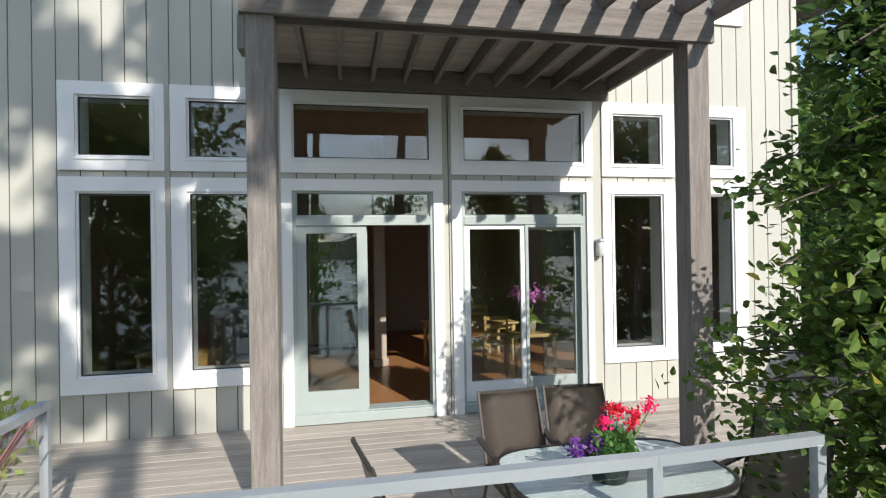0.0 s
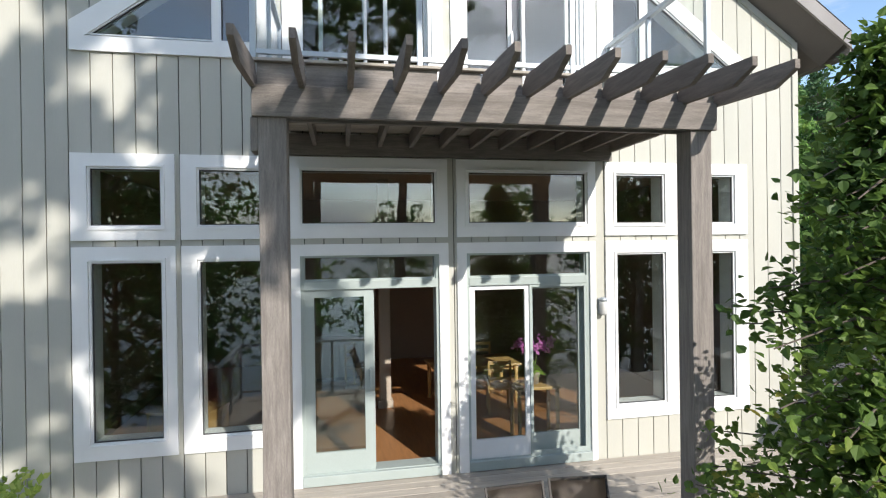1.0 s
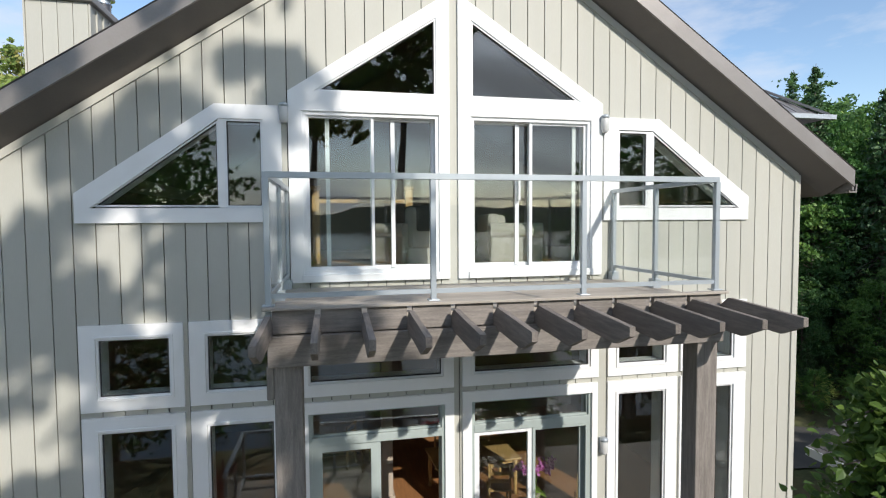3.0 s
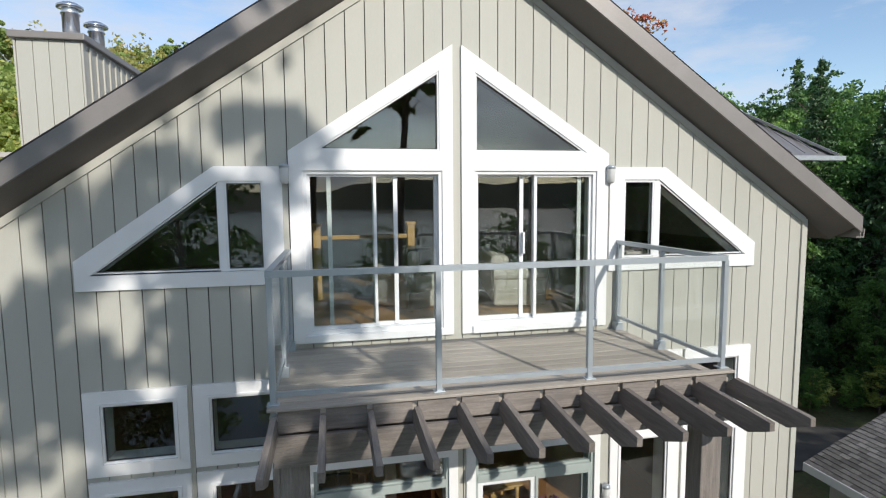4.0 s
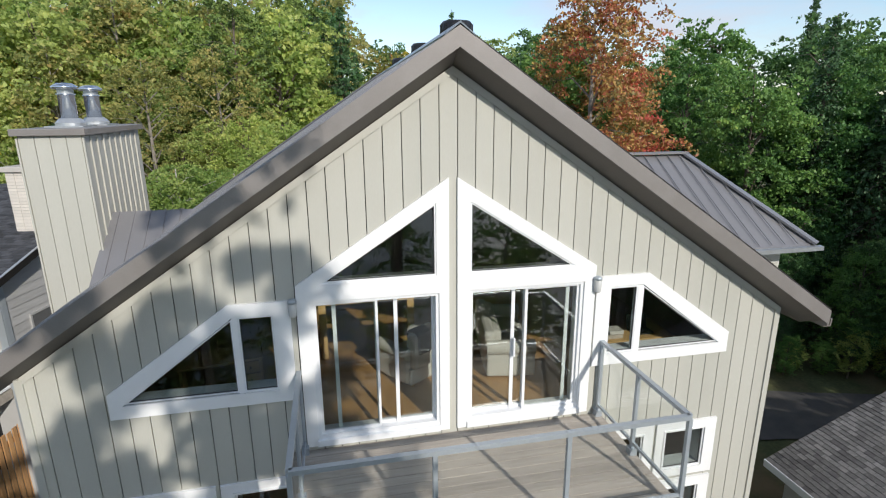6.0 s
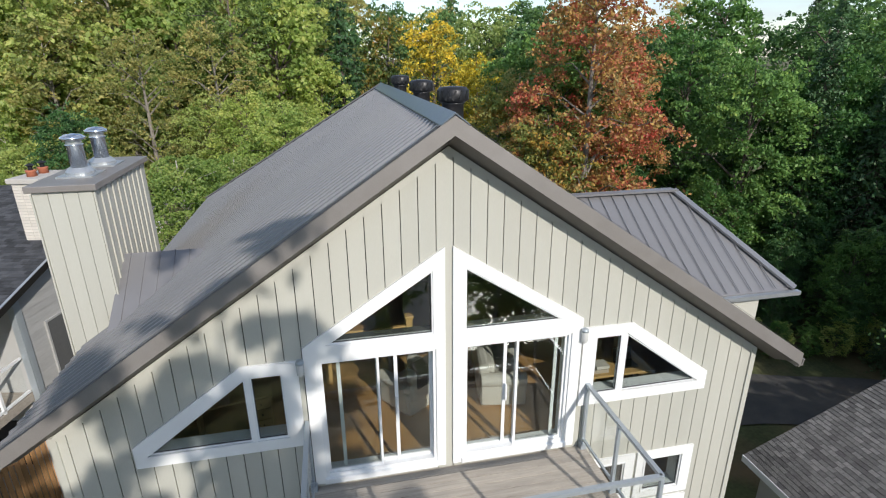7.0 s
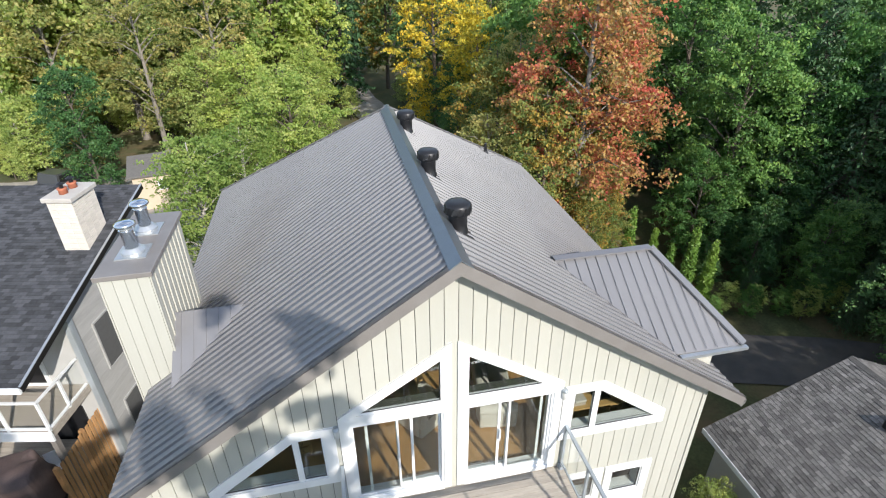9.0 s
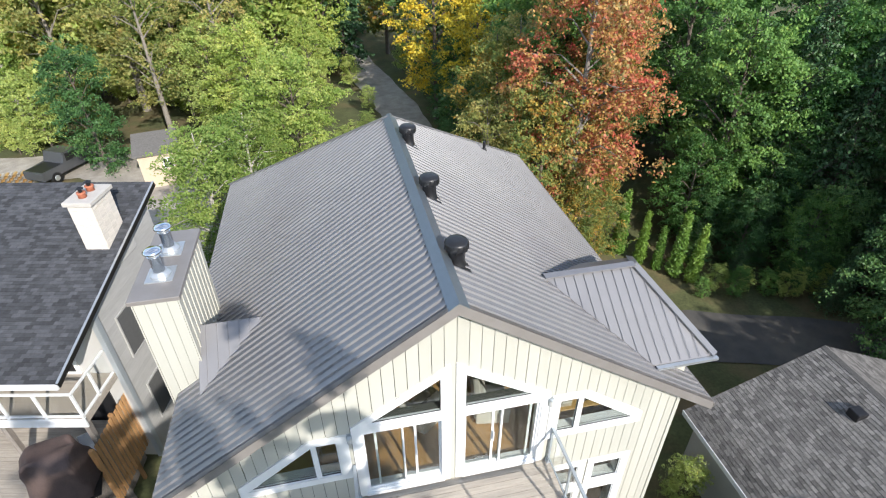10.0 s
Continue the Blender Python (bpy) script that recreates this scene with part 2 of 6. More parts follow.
OLIVE = foliage("olive_leaves", [(0.18, 0.23, 0.07), (0.24, 0.27, 0.085), (0.31, 0.30, 0.10), (0.42, 0.37, 0.13), (0.45, 0.30, 0.12)], 0.48)
YELLOW = foliage("yellow_autumn_leaves", [(0.16, 0.22, 0.04), (0.232, 0.246, 0.043), (0.435, 0.349, 0.043), (0.600, 0.478, 0.043), (0.600, 0.392, 0.036)])
ORANGE = foliage("orange_autumn_leaves", [(0.07, 0.13, 0.035), (0.10, 0.16, 0.045), (0.15, 0.19, 0.05), (0.22, 0.21, 0.055), (0.40, 0.26, 0.05), (0.42, 0.13, 0.05)])
RED = foliage("red_autumn_leaves", [(0.13, 0.17, 0.06), (0.23, 0.19, 0.075), (0.40, 0.25, 0.07), (0.30, 0.12, 0.065), (0.42, 0.12, 0.06), (0.48, 0.07, 0.07)])
NEEDLES = foliage("spruce_needles", [(0.030, 0.070, 0.030), (0.050, 0.105, 0.042), (0.080, 0.140, 0.052)], 0.12)
PINENEEDLES = foliage("pine_needles", [(0.072, 0.123, 0.029), (0.116, 0.174, 0.043), (0.160, 0.203, 0.051)], 0.15)
CEDARGREEN = foliage("cedar_green", [(0.080, 0.160, 0.026), (0.123, 0.217, 0.036), (0.174, 0.261, 0.051)], 0.2)
SUNGREEN = foliage("sunlit_green_leaves", [(0.12, 0.19, 0.05), (0.21, 0.28, 0.08), (0.29, 0.36, 0.11), (0.38, 0.43, 0.14), (0.48, 0.46, 0.14)], 0.48)
PANE = glass("window_glass", (0.84, 0.88, 0.86), ior=1.92, wave=0.03)
SEAL = material("dark_glazing_seal", (0.05, 0.05, 0.05), 0.7, vary=0.1)
RAILGLASS = glass("railing_glass", (0.975, 0.985, 0.98), ior=1.45)
GRILLCOVER = material("brown_cover_cloth", (0.085, 0.058, 0.052), 0.7, vary=0.2, scale=5, bump=0.4, bump_scale=25)
BLACKCOVER = material("black_cover_cloth", (0.012, 0.012, 0.014), 0.55, vary=0.25, scale=4, bump=0.5, bump_scale=18)
FROSTED = material("frosted_lamp_glass", (0.6, 0.6, 0.58), 0.25, vary=0.03)
SCREEN = material("insect_screen_grey", (0.10, 0.10, 0.10), 0.8)


# ---- mesh helpers ----
def box(bm, x0, x1, y0, y1, z0, z1, bevel=0.0):
    r = bmesh.ops.create_cube(bm, size=1.0, matrix=Matrix.Translation(((x0 + x1) / 2, (y0 + y1) / 2, (z0 + z1) / 2)) @ Matrix.Diagonal((x1 - x0, y1 - y0, z1 - z0, 1)))
    if bevel:
        edges = list({e for v in r["verts"] for e in v.link_edges})
        bmesh.ops.bevel(bm, geom=edges, offset=bevel, segments=2, affect="EDGES", profile=0.5)
    return bm


def beam_between(bm, a, b, w, h, up=(0, 0, 1)):
    """A square-cut bar from a to b, w wide and h high."""
    a, b = Vector(a), Vector(b)
    d = (b - a).normalized()
    s = d.cross(Vector(up)).normalized()
    u = s.cross(d)
    rings = [[bm.verts.new(p + s * i * w / 2 + u * j * h / 2) for i, j in ((-1, -1), (1, -1), (1, 1), (-1, 1))] for p in (a, b)]
    for i in range(4):
        bm.faces.new((rings[0][i], rings[0][(i + 1) % 4], rings[1][(i + 1) % 4], rings[1][i]))
    bm.faces.new(rings[0][::-1])
    bm.faces.new(rings[1])
    return bm


def prism(bm, poly, y0, y1):
    """A polygon in x, z drawn out from y0 to y1."""
    a = [bm.verts.new((x, y0, z)) for x, z in poly]
    b = [bm.verts.new((x, y1, z)) for x, z in poly]
    k = len(poly)
    bm.faces.new(a)
    bm.faces.new(b[::-1])
    for i in range(k):
        bm.faces.new((a[i], b[i], b[(i + 1) % k], a[(i + 1) % k]))
    return bm


def ring(bm, outer, inner, y0, y1):
    """A frame between two polygons of as many corners, in x, z."""
    k = len(outer)
    v = [[bm.verts.new((x, y, z)) for x, z in p] for p in (outer, inner) for y in (y0, y1)]
    for i in range(k):
        j = (i + 1) % k
        bm.faces.new((v[0][i], v[0][j], v[2][j], v[2][i]))
        bm.faces.new((v[1][j], v[1][i], v[3][i], v[3][j]))
        bm.faces.new((v[0][j], v[0][i], v[1][i], v[1][j]))
        bm.faces.new((v[2][i], v[2][j], v[3][j], v[3][i]))
    return bm


def slab(bm, pts, thick):
    """A sloping sheet through its corners, thick downwards."""
    k = len(pts)
    v = [bm.verts.new(p) for p in pts] + [bm.verts.new((p[0], p[1], p[2] - thick)) for p in pts]
    bm.faces.new(v[:k]), bm.faces.new(v[k:][::-1])
    for i in range(k):
        bm.faces.new((v[i], v[(i + 1) % k], v[k + (i + 1) % k], v[k + i]))
    return bm


def lathe(bm, rows, steps=20, at=(0, 0, 0)):
    """A turned form from rows of radius and height."""
    rings = [[bm.verts.new((at[0] + r * math.cos(2 * math.pi * i / steps), at[1] + r * math.sin(2 * math.pi * i / steps), at[2] + z)) for i in range(steps)] for r, z in rows]
    for a, b in zip(rings, rings[1:]):
        for i in range(steps):
            bm.faces.new((a[i], a[(i + 1) % steps], b[(i + 1) % steps], b[i]))
    bm.faces.new(rings[0][::-1])
    bm.faces.new(rings[-1])
    return bm


def mesh_of(name, bm, mat, smooth=False):
    bmesh.ops.recalc_face_normals(bm, faces=bm.faces)
    me = bpy.data.meshes.new(name)
    bm.to_mesh(me)
    bm.free()
    me.materials.append(mat)
    if smooth:
        me.polygons.foreach_set("use_smooth", [True] * len(me.polygons))
    return me


def part(name, bm, mat, parent=None, label="", smooth=False):
    ob = new(name, mesh_of(name, bm, mat, smooth))
    if parent:
        ob.parent = parent
    if label:
        ob["label"] = label
    return ob


def thing(name, label, category, at=(0, 0, 0), turn=0.0, group="", kind="", size=1.0):
    ob = new(name)
    ob.matrix_basis = pose(*at, 0, 0, turn) @ Matrix.Scale(size, 4)
    ob.empty_display_size = 0.2
    return tagged(ob, label, category, group, kind)


def B():
    return bmesh.new()


def rect(x0, x1, z0, z1):
    return [(x0, z0), (x1, z0), (x1, z1), (x0, z1)]


def flip(poly):
    return [(-x, z) for x, z in poly][::-1]


def shrink(poly, d):
    """The polygon drawn in by d along every side (given anticlockwise)."""
    out, k = [], len(poly)
    for i in range(k):
        p, q, r = (Vector(poly[(i + j) % k]) for j in (-1, 0, 1))
        n1 = Vector((-(q - p).y, (q - p).x)).normalized()
        n2 = Vector((-(r - q).y, (r - q).x)).normalized()
        s = (n1 + n2) / (1 + n1.dot(n2))
        out.append(tuple(q + s * d))
    return out


def columns(bm, x0, x1, y0, y1, bottom, top, holes):
    """Fills x0..x1 from bottom to top with upright prisms round the holes (convex polygons in x, z)."""
    def span(poly, x):
        zs = []
        for (ax, az), (bx, bz) in zip(poly, poly[1:] + poly[:1]):
            if abs(ax - bx) > 1e-6 and min(ax, bx) - 1e-6 <= x <= max(ax, bx) + 1e-6:
                zs.append(az + (bz - az) * (x - ax) / (bx - ax))
        return (min(zs), max(zs)) if zs else None
    cuts = sorted({round(x, 4) for x in [x0, x1, 0.0] + [p[0] for h in holes for p in h] if x0 - 1e-6 <= x <= x1 + 1e-6})
    for a, b in zip(cuts, cuts[1:]):
        if b - a < 0.003:
            continue
        e = 1e-4
        inside = [h for h in holes if span(h, (a + b) / 2)]
        inside.sort(key=lambda h: span(h, (a + b) / 2)[0])
        low = (bottom, bottom)
        for h in inside + [None]:
            if h:
                sa, sb = span(h, a + e), span(h, b - e)
                high, nxt = (sa[0], sb[0]), (sa[1], sb[1])
            else:
                high, nxt = (top(a), top(b)), None
            if max(high[0] - low[0], high[1] - low[1]) > 0.004:
                prism(bm, [(a, low[0]), (b, low[1]), (b, max(high[1], low[1] + 1e-4)), (a, max(high[0], low[0] + 1e-4))], y0, y1)
            low = nxt
    return bm


# ---- plan of the house ----
HALF, DECK, EAVE_X, RIDGE_Z, SLOPE = 4.64, 0.10, 5.15, 8.75, 0.672
FRONT, REAR_RIDGE, REAR = -0.32, 7.35, 11.3


def roof_z(x):
    return RIDGE_Z - SLOPE * abs(x)


def gable(x):
    return 8.43 - 0.672 * abs(x)


# openings through the front wall
SMALL, TALL = (2.93, 3.55), (0.73, 2.59)
BAYS = [(-3.71, -3.01), (-2.68, -1.99), (2.055, 2.72), (3.07, 3.70)]
TRANSOMS = [(-1.64, -0.14), (0.215, 1.69)]
TRAP_L = [(-3.715, 4.865), (-2.06, 4.865), (-2.06, 5.79), (-2.49, 5.79)]
TRAP_R = [(2.04, 4.865), (3.735, 4.865), (2.50, 5.80), (2.04, 5.80)]
TRI_L = [(-1.53, 6.11), (-0.20, 6.11), (-0.20, 6.97)]
TRI_R = [(0.205, 6.11), (1.55, 6.11), (0.205, 6.97)]
LOW_DOORS = [(-1.65, -0.12), (0.20, 1.72)]
HIGH_DOORS = [(-1.66, -0.17), (0.20, 1.68)]
holes = [rect(a, b, *z) for a, b in BAYS for z in (TALL, SMALL)] + [rect(a, b, 2.94, 3.56) for a, b in TRANSOMS]
holes += [rect(a, b, 0.20, 2.61) for a, b in LOW_DOORS] + [rect(a, b, 4.14, 5.90) for a, b in HIGH_DOORS] + [TRAP_L, TRAP_R, TRI_L, TRI_R]

wall_front = tagged(part("wall_front", columns(B(), -HALF, HALF, 0.03, 0.22, -2.6, gable, holes), SHEATH),
                    "sage green board-clad gable wall with many white windows", "wall", kind="structure")
# each clapboard is cut round the openings
PITCH, SEAM = 0.2075, 0.058
for i in range(-23, 23):
    a, b = max(-HALF, SEAM + i * PITCH), min(HALF, SEAM + (i + 1) * PITCH)
    if b - a < 0.02:
        continue
    bm = columns(B(), a + 0.0055, b - 0.0055, 0.0, 0.03, -2.6 if abs(a) > 4.7 else 0.02, lambda x: gable(x) - 0.01, holes)
    part("siding_board", bm, SIDING, wall_front)
bm = B()
for s in (-1, 1):
    prism(bm, [(s * HALF, gable(HALF) - 0.09), (0, 8.43 - 0.09), (0, 8.43), (s * HALF, gable(HALF))], -0.02, 0.0)
part("frieze_trim", bm, SIDING, wall_front)

bm = B()
box(bm, -HALF, -HALF + 0.2, 0.22, REAR - 0.6, -2.6, roof_z(HALF) - 0.12)
wall_west = tagged(part("wall_west", bm, SIDING), "sage green side wall of the house", "wall", kind="structure")
bm = B()
box(bm, HALF - 0.2, HALF, 0.22, REAR - 0.6, -2.6, roof_z(HALF) - 0.12)
wall_east = tagged(part("wall_east", bm, SIDING), "sage green board-clad side wall of the house", "wall", kind="structure")
bm = B()
box(bm, -HALF + 0.2, HALF - 0.2, REAR - 0.8, REAR - 0.6, -2.6, roof_z(HALF) - 0.12)
wall_rear = tagged(part("wall_rear", bm, SIDING), "sage green rear wall of the house", "wall", kind="structure")
for i in range(48):
    y = 0.06 + i * 0.225
    if y < REAR - 0.9:
        bm = B()
        box(bm, HALF + 0.001, HALF + 0.022, y, y + 0.215, -2.6, roof_z(HALF) - 0.2)
        part("siding_board", bm, SIDING, wall_east)
for s in (-1, 1):
    bm = B()
    box(bm, s * HALF - 0.05, s * HALF + 0.03, -0.022, 0.05, -2.6, gable(HALF) - 0.02)
    part("corner_board", bm, SIDING, wall_front)


# ---- roof ----
def corrugated(bm, side):
    """One slope of ribbed sheet, ribs running from ridge to eave; the rear end is cut along the hip."""
    pitch, rib = 0.178, 0.034
    y, profile = FRONT, []
    while y < REAR + 0.15:
        profile += [(y, 0), (y + pitch * 0.64, 0), (y + pitch * 0.71, rib), (y + pitch * 0.91, rib)]
        y += pitch
    lift = math.hypot(1, SLOPE)
    steps = 14
    rows = []
    for y, h in profile:
        x0 = 0.0 if y <= REAR_RIDGE else EAVE_X * (y - REAR_RIDGE) / (REAR + 0.15 - REAR_RIDGE)
        x0 = min(x0, EAVE_X - 0.001)
        rows.append([bm.verts.new((side * (x0 + (EAVE_X - x0) * k / steps), y, roof_z(x0 + (EAVE_X - x0) * k / steps) + h * lift)) for k in range(steps + 1)])
    for a, b in zip(rows, rows[1:]):
        for k in range(steps):
            bm.faces.new((a[k], a[k + 1], b[k + 1], b[k]))
    return bm


roof = thing("roof", "grey ribbed metal gable roof with taupe fascia", "roof", kind="structure")
for s in (-1, 1):
    part("roof_sheet", corrugated(B(), s), ROOFMETAL, roof)
    bm = B()
    xe = EAVE_X * 0.985
    rows = [[bm.verts.new((x, y, roof_z(x) + z)) for x in (0, s * xe) for z in (-0.03, low)] for y, low in ((FRONT + 0.01, -0.16), (0.03, -0.325), (REAR_RIDGE, -0.325))]
    rows.append([bm.verts.new((0, REAR_RIDGE + 0.02, RIDGE_Z + z)) for z in (-0.03, -0.325)] + [bm.verts.new((s * xe, REAR, roof_z(xe) + z)) for z in (-0.03, -0.325)])
    for a, b in zip(rows, rows[1:]):
        for i, j in ((0, 1), (1, 3), (3, 2), (2, 0)):
            bm.faces.new((a[i], a[j], b[j], b[i]))
    for r in (rows[0], rows[-1]):
        bm.faces.new((r[0], r[1], r[3], r[2]))
    part("soffit", bm, SOFFIT, roof)
    bm = B()
    prism(bm, [(0, RIDGE_Z - 0.165), (s * EAVE_X, roof_z(EAVE_X) - 0.165), (s * EAVE_X, roof_z(EAVE_X) + 0.035), (0, RIDGE_Z + 0.04)], FRONT - 0.03, FRONT)
    part("rake_fascia", bm, FASCIA, roof)
    bm = B()
    v = [bm.verts.new(p) for p in ((0, FRONT - 0.03, RIDGE_Z + 0.055), (s * (EAVE_X + 0.01), FRONT - 0.03, roof_z(EAVE_X) + 0.05), (s * (EAVE_X + 0.01), FRONT + 0.05, roof_z(EAVE_X) + 0.05), (0, FRONT + 0.05, RIDGE_Z + 0.055))]
    bm.faces.new(v)
    bmesh.ops.solidify(bm, geom=bm.faces[:], thickness=0.012)
    part("rake_cap", bm, FASCIA, roof)
    bm = B()
    box(bm, min(s * EAVE_X, s * (EAVE_X + 0.02)), max(s * EAVE_X, s * (EAVE_X + 0.02)), FRONT, REAR + 0.1, roof_z(EAVE_X) - 0.21, roof_z(EAVE_X) - 0.005)
    part("eave_fascia", bm, FASCIA, roof)
    if s > 0:
        bm = B()
        ring(bm, [(EAVE_X + 0.02, 5.05), (EAVE_X + 0.14, 5.05), (EAVE_X + 0.15, 5.16), (EAVE_X + 0.02, 5.17)], [(EAVE_X + 0.03, 5.07), (EAVE_X + 0.12, 5.07), (EAVE_X + 0.13, 5.155), (EAVE_X + 0.03, 5.165)], FRONT + 0.06, REAR)
        part("gutter", bm, FASCIA, roof)
    bm = B()
    beam_between(bm, (0, REAR_RIDGE, RIDGE_Z + 0.03), (s * EAVE_X, REAR + 0.15, roof_z(EAVE_X) + 0.03), 0.22, 0.03)
    part("hip_cap", bm, ROOFMETAL, roof)
bm = B()
v = [bm.verts.new(p) for p in ((0, REAR_RIDGE, RIDGE_Z), (EAVE_X, REAR + 0.15, roof_z(EAVE_X)), (-EAVE_X, REAR + 0.15, roof_z(EAVE_X)))]
bm.faces.new(v)
bmesh.ops.solidify(bm, geom=bm.faces[:], thickness=0.05)
part("rear_hip_sheet", bm, ROOFMETAL, roof)
bm = B()
for s in (-1, 1):
    prism(bm, [(0, RIDGE_Z + 0.055), (s * 0.16, roof_z(0.16) + 0.042), (s * 0.16, roof_z(0.16) + 0.056), (0, RIDGE_Z + 0.075)], FRONT - 0.04, REAR_RIDGE + 0.05)
part("ridge_cap", bm, material("ridge_flashing", (0.16, 0.19, 0.22), 0.3, metal=0.5, vary=0.08), roof)

# small cross roof beside the chimney
bm = B()
SY, SZ, SW, SX0, SX1 = 2.70, 6.55, 1.04, -4.53, -3.27
for s in (-1, 1):
    zb = SZ - 0.82 * SW
    xb = -(RIDGE_Z - zb) / SLOPE
    slab(bm, [(SX0, SY, SZ), (SX1, SY, SZ), (max(xb, -4.55), SY + s * SW, zb + 0.02), (SX0 - 0.03, SY + s * SW, zb + 0.02)], 0.02)
part("cricket_roof", bm, ROOFMETAL, roof)
for k in range(5):
    x = SX0 + 0.12 + k * 0.21
    f = min(1.0, (SX1 - x) / (SX1 + 4.55))
    part("roof_seam", beam_between(B(), (x, SY, SZ + 0.01), (x, SY - SW * f, SZ - 0.80 * SW * f + 0.01), 0.014, 0.018), ROOFMETAL, roof)
# cross roof over the east bay, with a hipped end
DY, DZ, DE, DX = 1.82, 7.22, 6.10, 5.26
front_y, back_y, apex_x, tip_x = 0.14, 3.50, 4.22, (RIDGE_Z - 7.22) / SLOPE
valley_x = (RIDGE_Z - DE) / SLOPE
bm = B()
tip, apex = (tip_x, DY, DZ + 0.03), (apex_x, DY, DZ + 0.03)
cf, cb, vf, vb = (DX, front_y, DE), (DX, back_y, DE), (valley_x, front_y, DE + 0.03), (valley_x, back_y, DE + 0.03)
for poly in ((tip, vf, cf, apex), (apex, cf, cb), (tip, apex, cb, vb)):
    slab(bm, poly, 0.03)
part("bay_roof", bm, ROOFMETAL, roof)
for k in range(16):
    x = tip_x + 0.2 + k * 0.205
    if x > DX - 0.1:
        break
    top = Vector((x, DY, DZ + 0.05)) if x < apex_x else Vector(apex).lerp(Vector(cf), (x - apex_x) / (DX - apex_x)) + Vector((0, 0, 0.02))
    f = 1.0 if x > valley_x else (x - tip_x) / (valley_x - tip_x)
    low = Vector((x, DY + (front_y - DY) * f, DZ + (DE - DZ) * f + 0.05))
    if (top - low).length > 0.15:
        part("roof_seam", beam_between(B(), top, low, 0.011, 0.011), ROOFMETAL, roof)
for k in range(14):
    y = front_y + 0.2 + k * 0.22
    t = abs(y - DY) / (DY - front_y)
    top = Vector(apex).lerp(Vector(cf if y < DY else cb), t) + Vector((0, 0, 0.02))
    if t < 0.93:
        part("roof_seam", beam_between(B(), top, (DX, y, DE + 0.03), 0.011, 0.011), ROOFMETAL, roof)
for a, b in ((tip, apex), (apex, cf), (apex, cb)):
    part("bay_ridge_cap", beam_between(B(), Vector(a) + Vector((0, 0, 0.03)), Vector(b) + Vector((0, 0, 0.03)), 0.16, 0.03), ROOFMETAL, roof)
part("bay_gutter", beam_between(B(), (valley_x + 0.05, front_y - 0.05, DE - 0.02), (DX + 0.03, front_y - 0.05, DE - 0.02), 0.08, 0.06), GALV, roof, "pale grey eaves gutter")
bm = B()
box(bm, valley_x, DX - 0.28, front_y + 0.3, back_y - 0.25, DE - 1.1, DE - 0.02)
part("bay_wall", bm, SIDING, roof)
bm = B()
box(bm, HALF + 0.03, 4.98, front_y + 0.3, back_y - 0.25, -2.6, DE - 1.1)
tagged(part("bay_wall", bm, SIDING), "sage green clad bay on the side of the house", "wall", kind="structure")


def turbine_vent(x, y):
    base = thing("roof_vent", "black metal turbine vent on the ridge", "roof vent", (x, y, roof_z(x) - 0.03), group="ridge vents")
    part("stem", lathe(B(), [(0.185, -0.12), (0.185, 0.02), (0.165, 0.05), (0.165, 0.33), (0.19, 0.36)], 20), BLACKMETAL, base, smooth=True)
    part("head", lathe(B(), [(0.19, 0.36), (0.225, 0.38), (0.24, 0.44), (0.235, 0.54), (0.20, 0.585), (0.08, 0.60), (0.01, 0.60)], 24), BLACKMETAL, base, smooth=True)
    for i in range(14):
        a = i * math.tau / 14
        bm = B()
        beam_between(bm, (0.24 * math.cos(a), 0.24 * math.sin(a), 0.40), (0.235 * math.cos(a + 0.2), 0.235 * math.sin(a + 0.2), 0.54), 0.012, 0.035)
        part("vane", bm, BLACKMETAL, base)
    bm = B()
    v = [bm.verts.new((dx, dy, -SLOPE * dx + 0.055)) for dx, dy in ((-0.2, -0.22), (0.26, -0.22), (0.26, 0.22), (-0.2, 0.22))]
    bm.faces.new(v)
    bmesh.ops.solidify(bm, geom=bm.faces[:], thickness=0.012)
    part("flashing", bm, BLACKMETAL, base)
    return base


first_vent = turbine_vent(0.27, 0.95)
for y in (3.27, 5.96):
    copy_thing(first_vent, pose(0.27, y, roof_z(0.27) - 0.03)).scale = (0.84, 0.84, 0.8)
first_vent.scale = (0.84, 0.84, 0.8)
pipe = thing("plumbing_vent", "short dark pipe through the metal roof", "vent pipe", (3.2, 9.35, roof_z(3.2)))
part("pipe", lathe(B(), [(0.045, -0.1), (0.045, 0.32), (0.035, 0.32)], 12), BLACKMETAL, pipe)
part("boot", lathe(B(), [(0.12, -0.08), (0.07, 0.06), (0.05, 0.10)], 12), BLACKMETAL, pipe)


# ---- chimney chase ----
chimney = thing("chimney", "sage board-clad chimney chase with a metal cap and two flues", "chimney", (-4.89, 3.25, 0))
cw, cl, ct = 0.37, 1.08, 7.68
part("core", box(B(), -cw + 0.02, cw - 0.02, -cl + 0.02, cl - 0.02, -2.6, ct), SHEATH, chimney)
for i in range(10):
    w = 2 * cl / 10
    for s in (-1, 1):
        bm = B()
        box(bm, min(s * (cw - 0.02), s * (cw + 0.01)), max(s * (cw - 0.02), s * (cw + 0.01)), -cl + i * w + 0.006, -cl + (i + 1) * w - 0.006, -2.6 if s < 0 else 5.0, ct)
        part("siding_board", bm, SIDING, chimney)
        bm = B()
        box(bm, min(s * (cw + 0.008), s * (cw + 0.03)), max(s * (cw + 0.008), s * (cw + 0.03)), -cl + i * w - 0.02, -cl + i * w + 0.02, -2.6 if s < 0 else 5.0, ct - 0.03)
        part("batten", bm, SIDING, chimney)
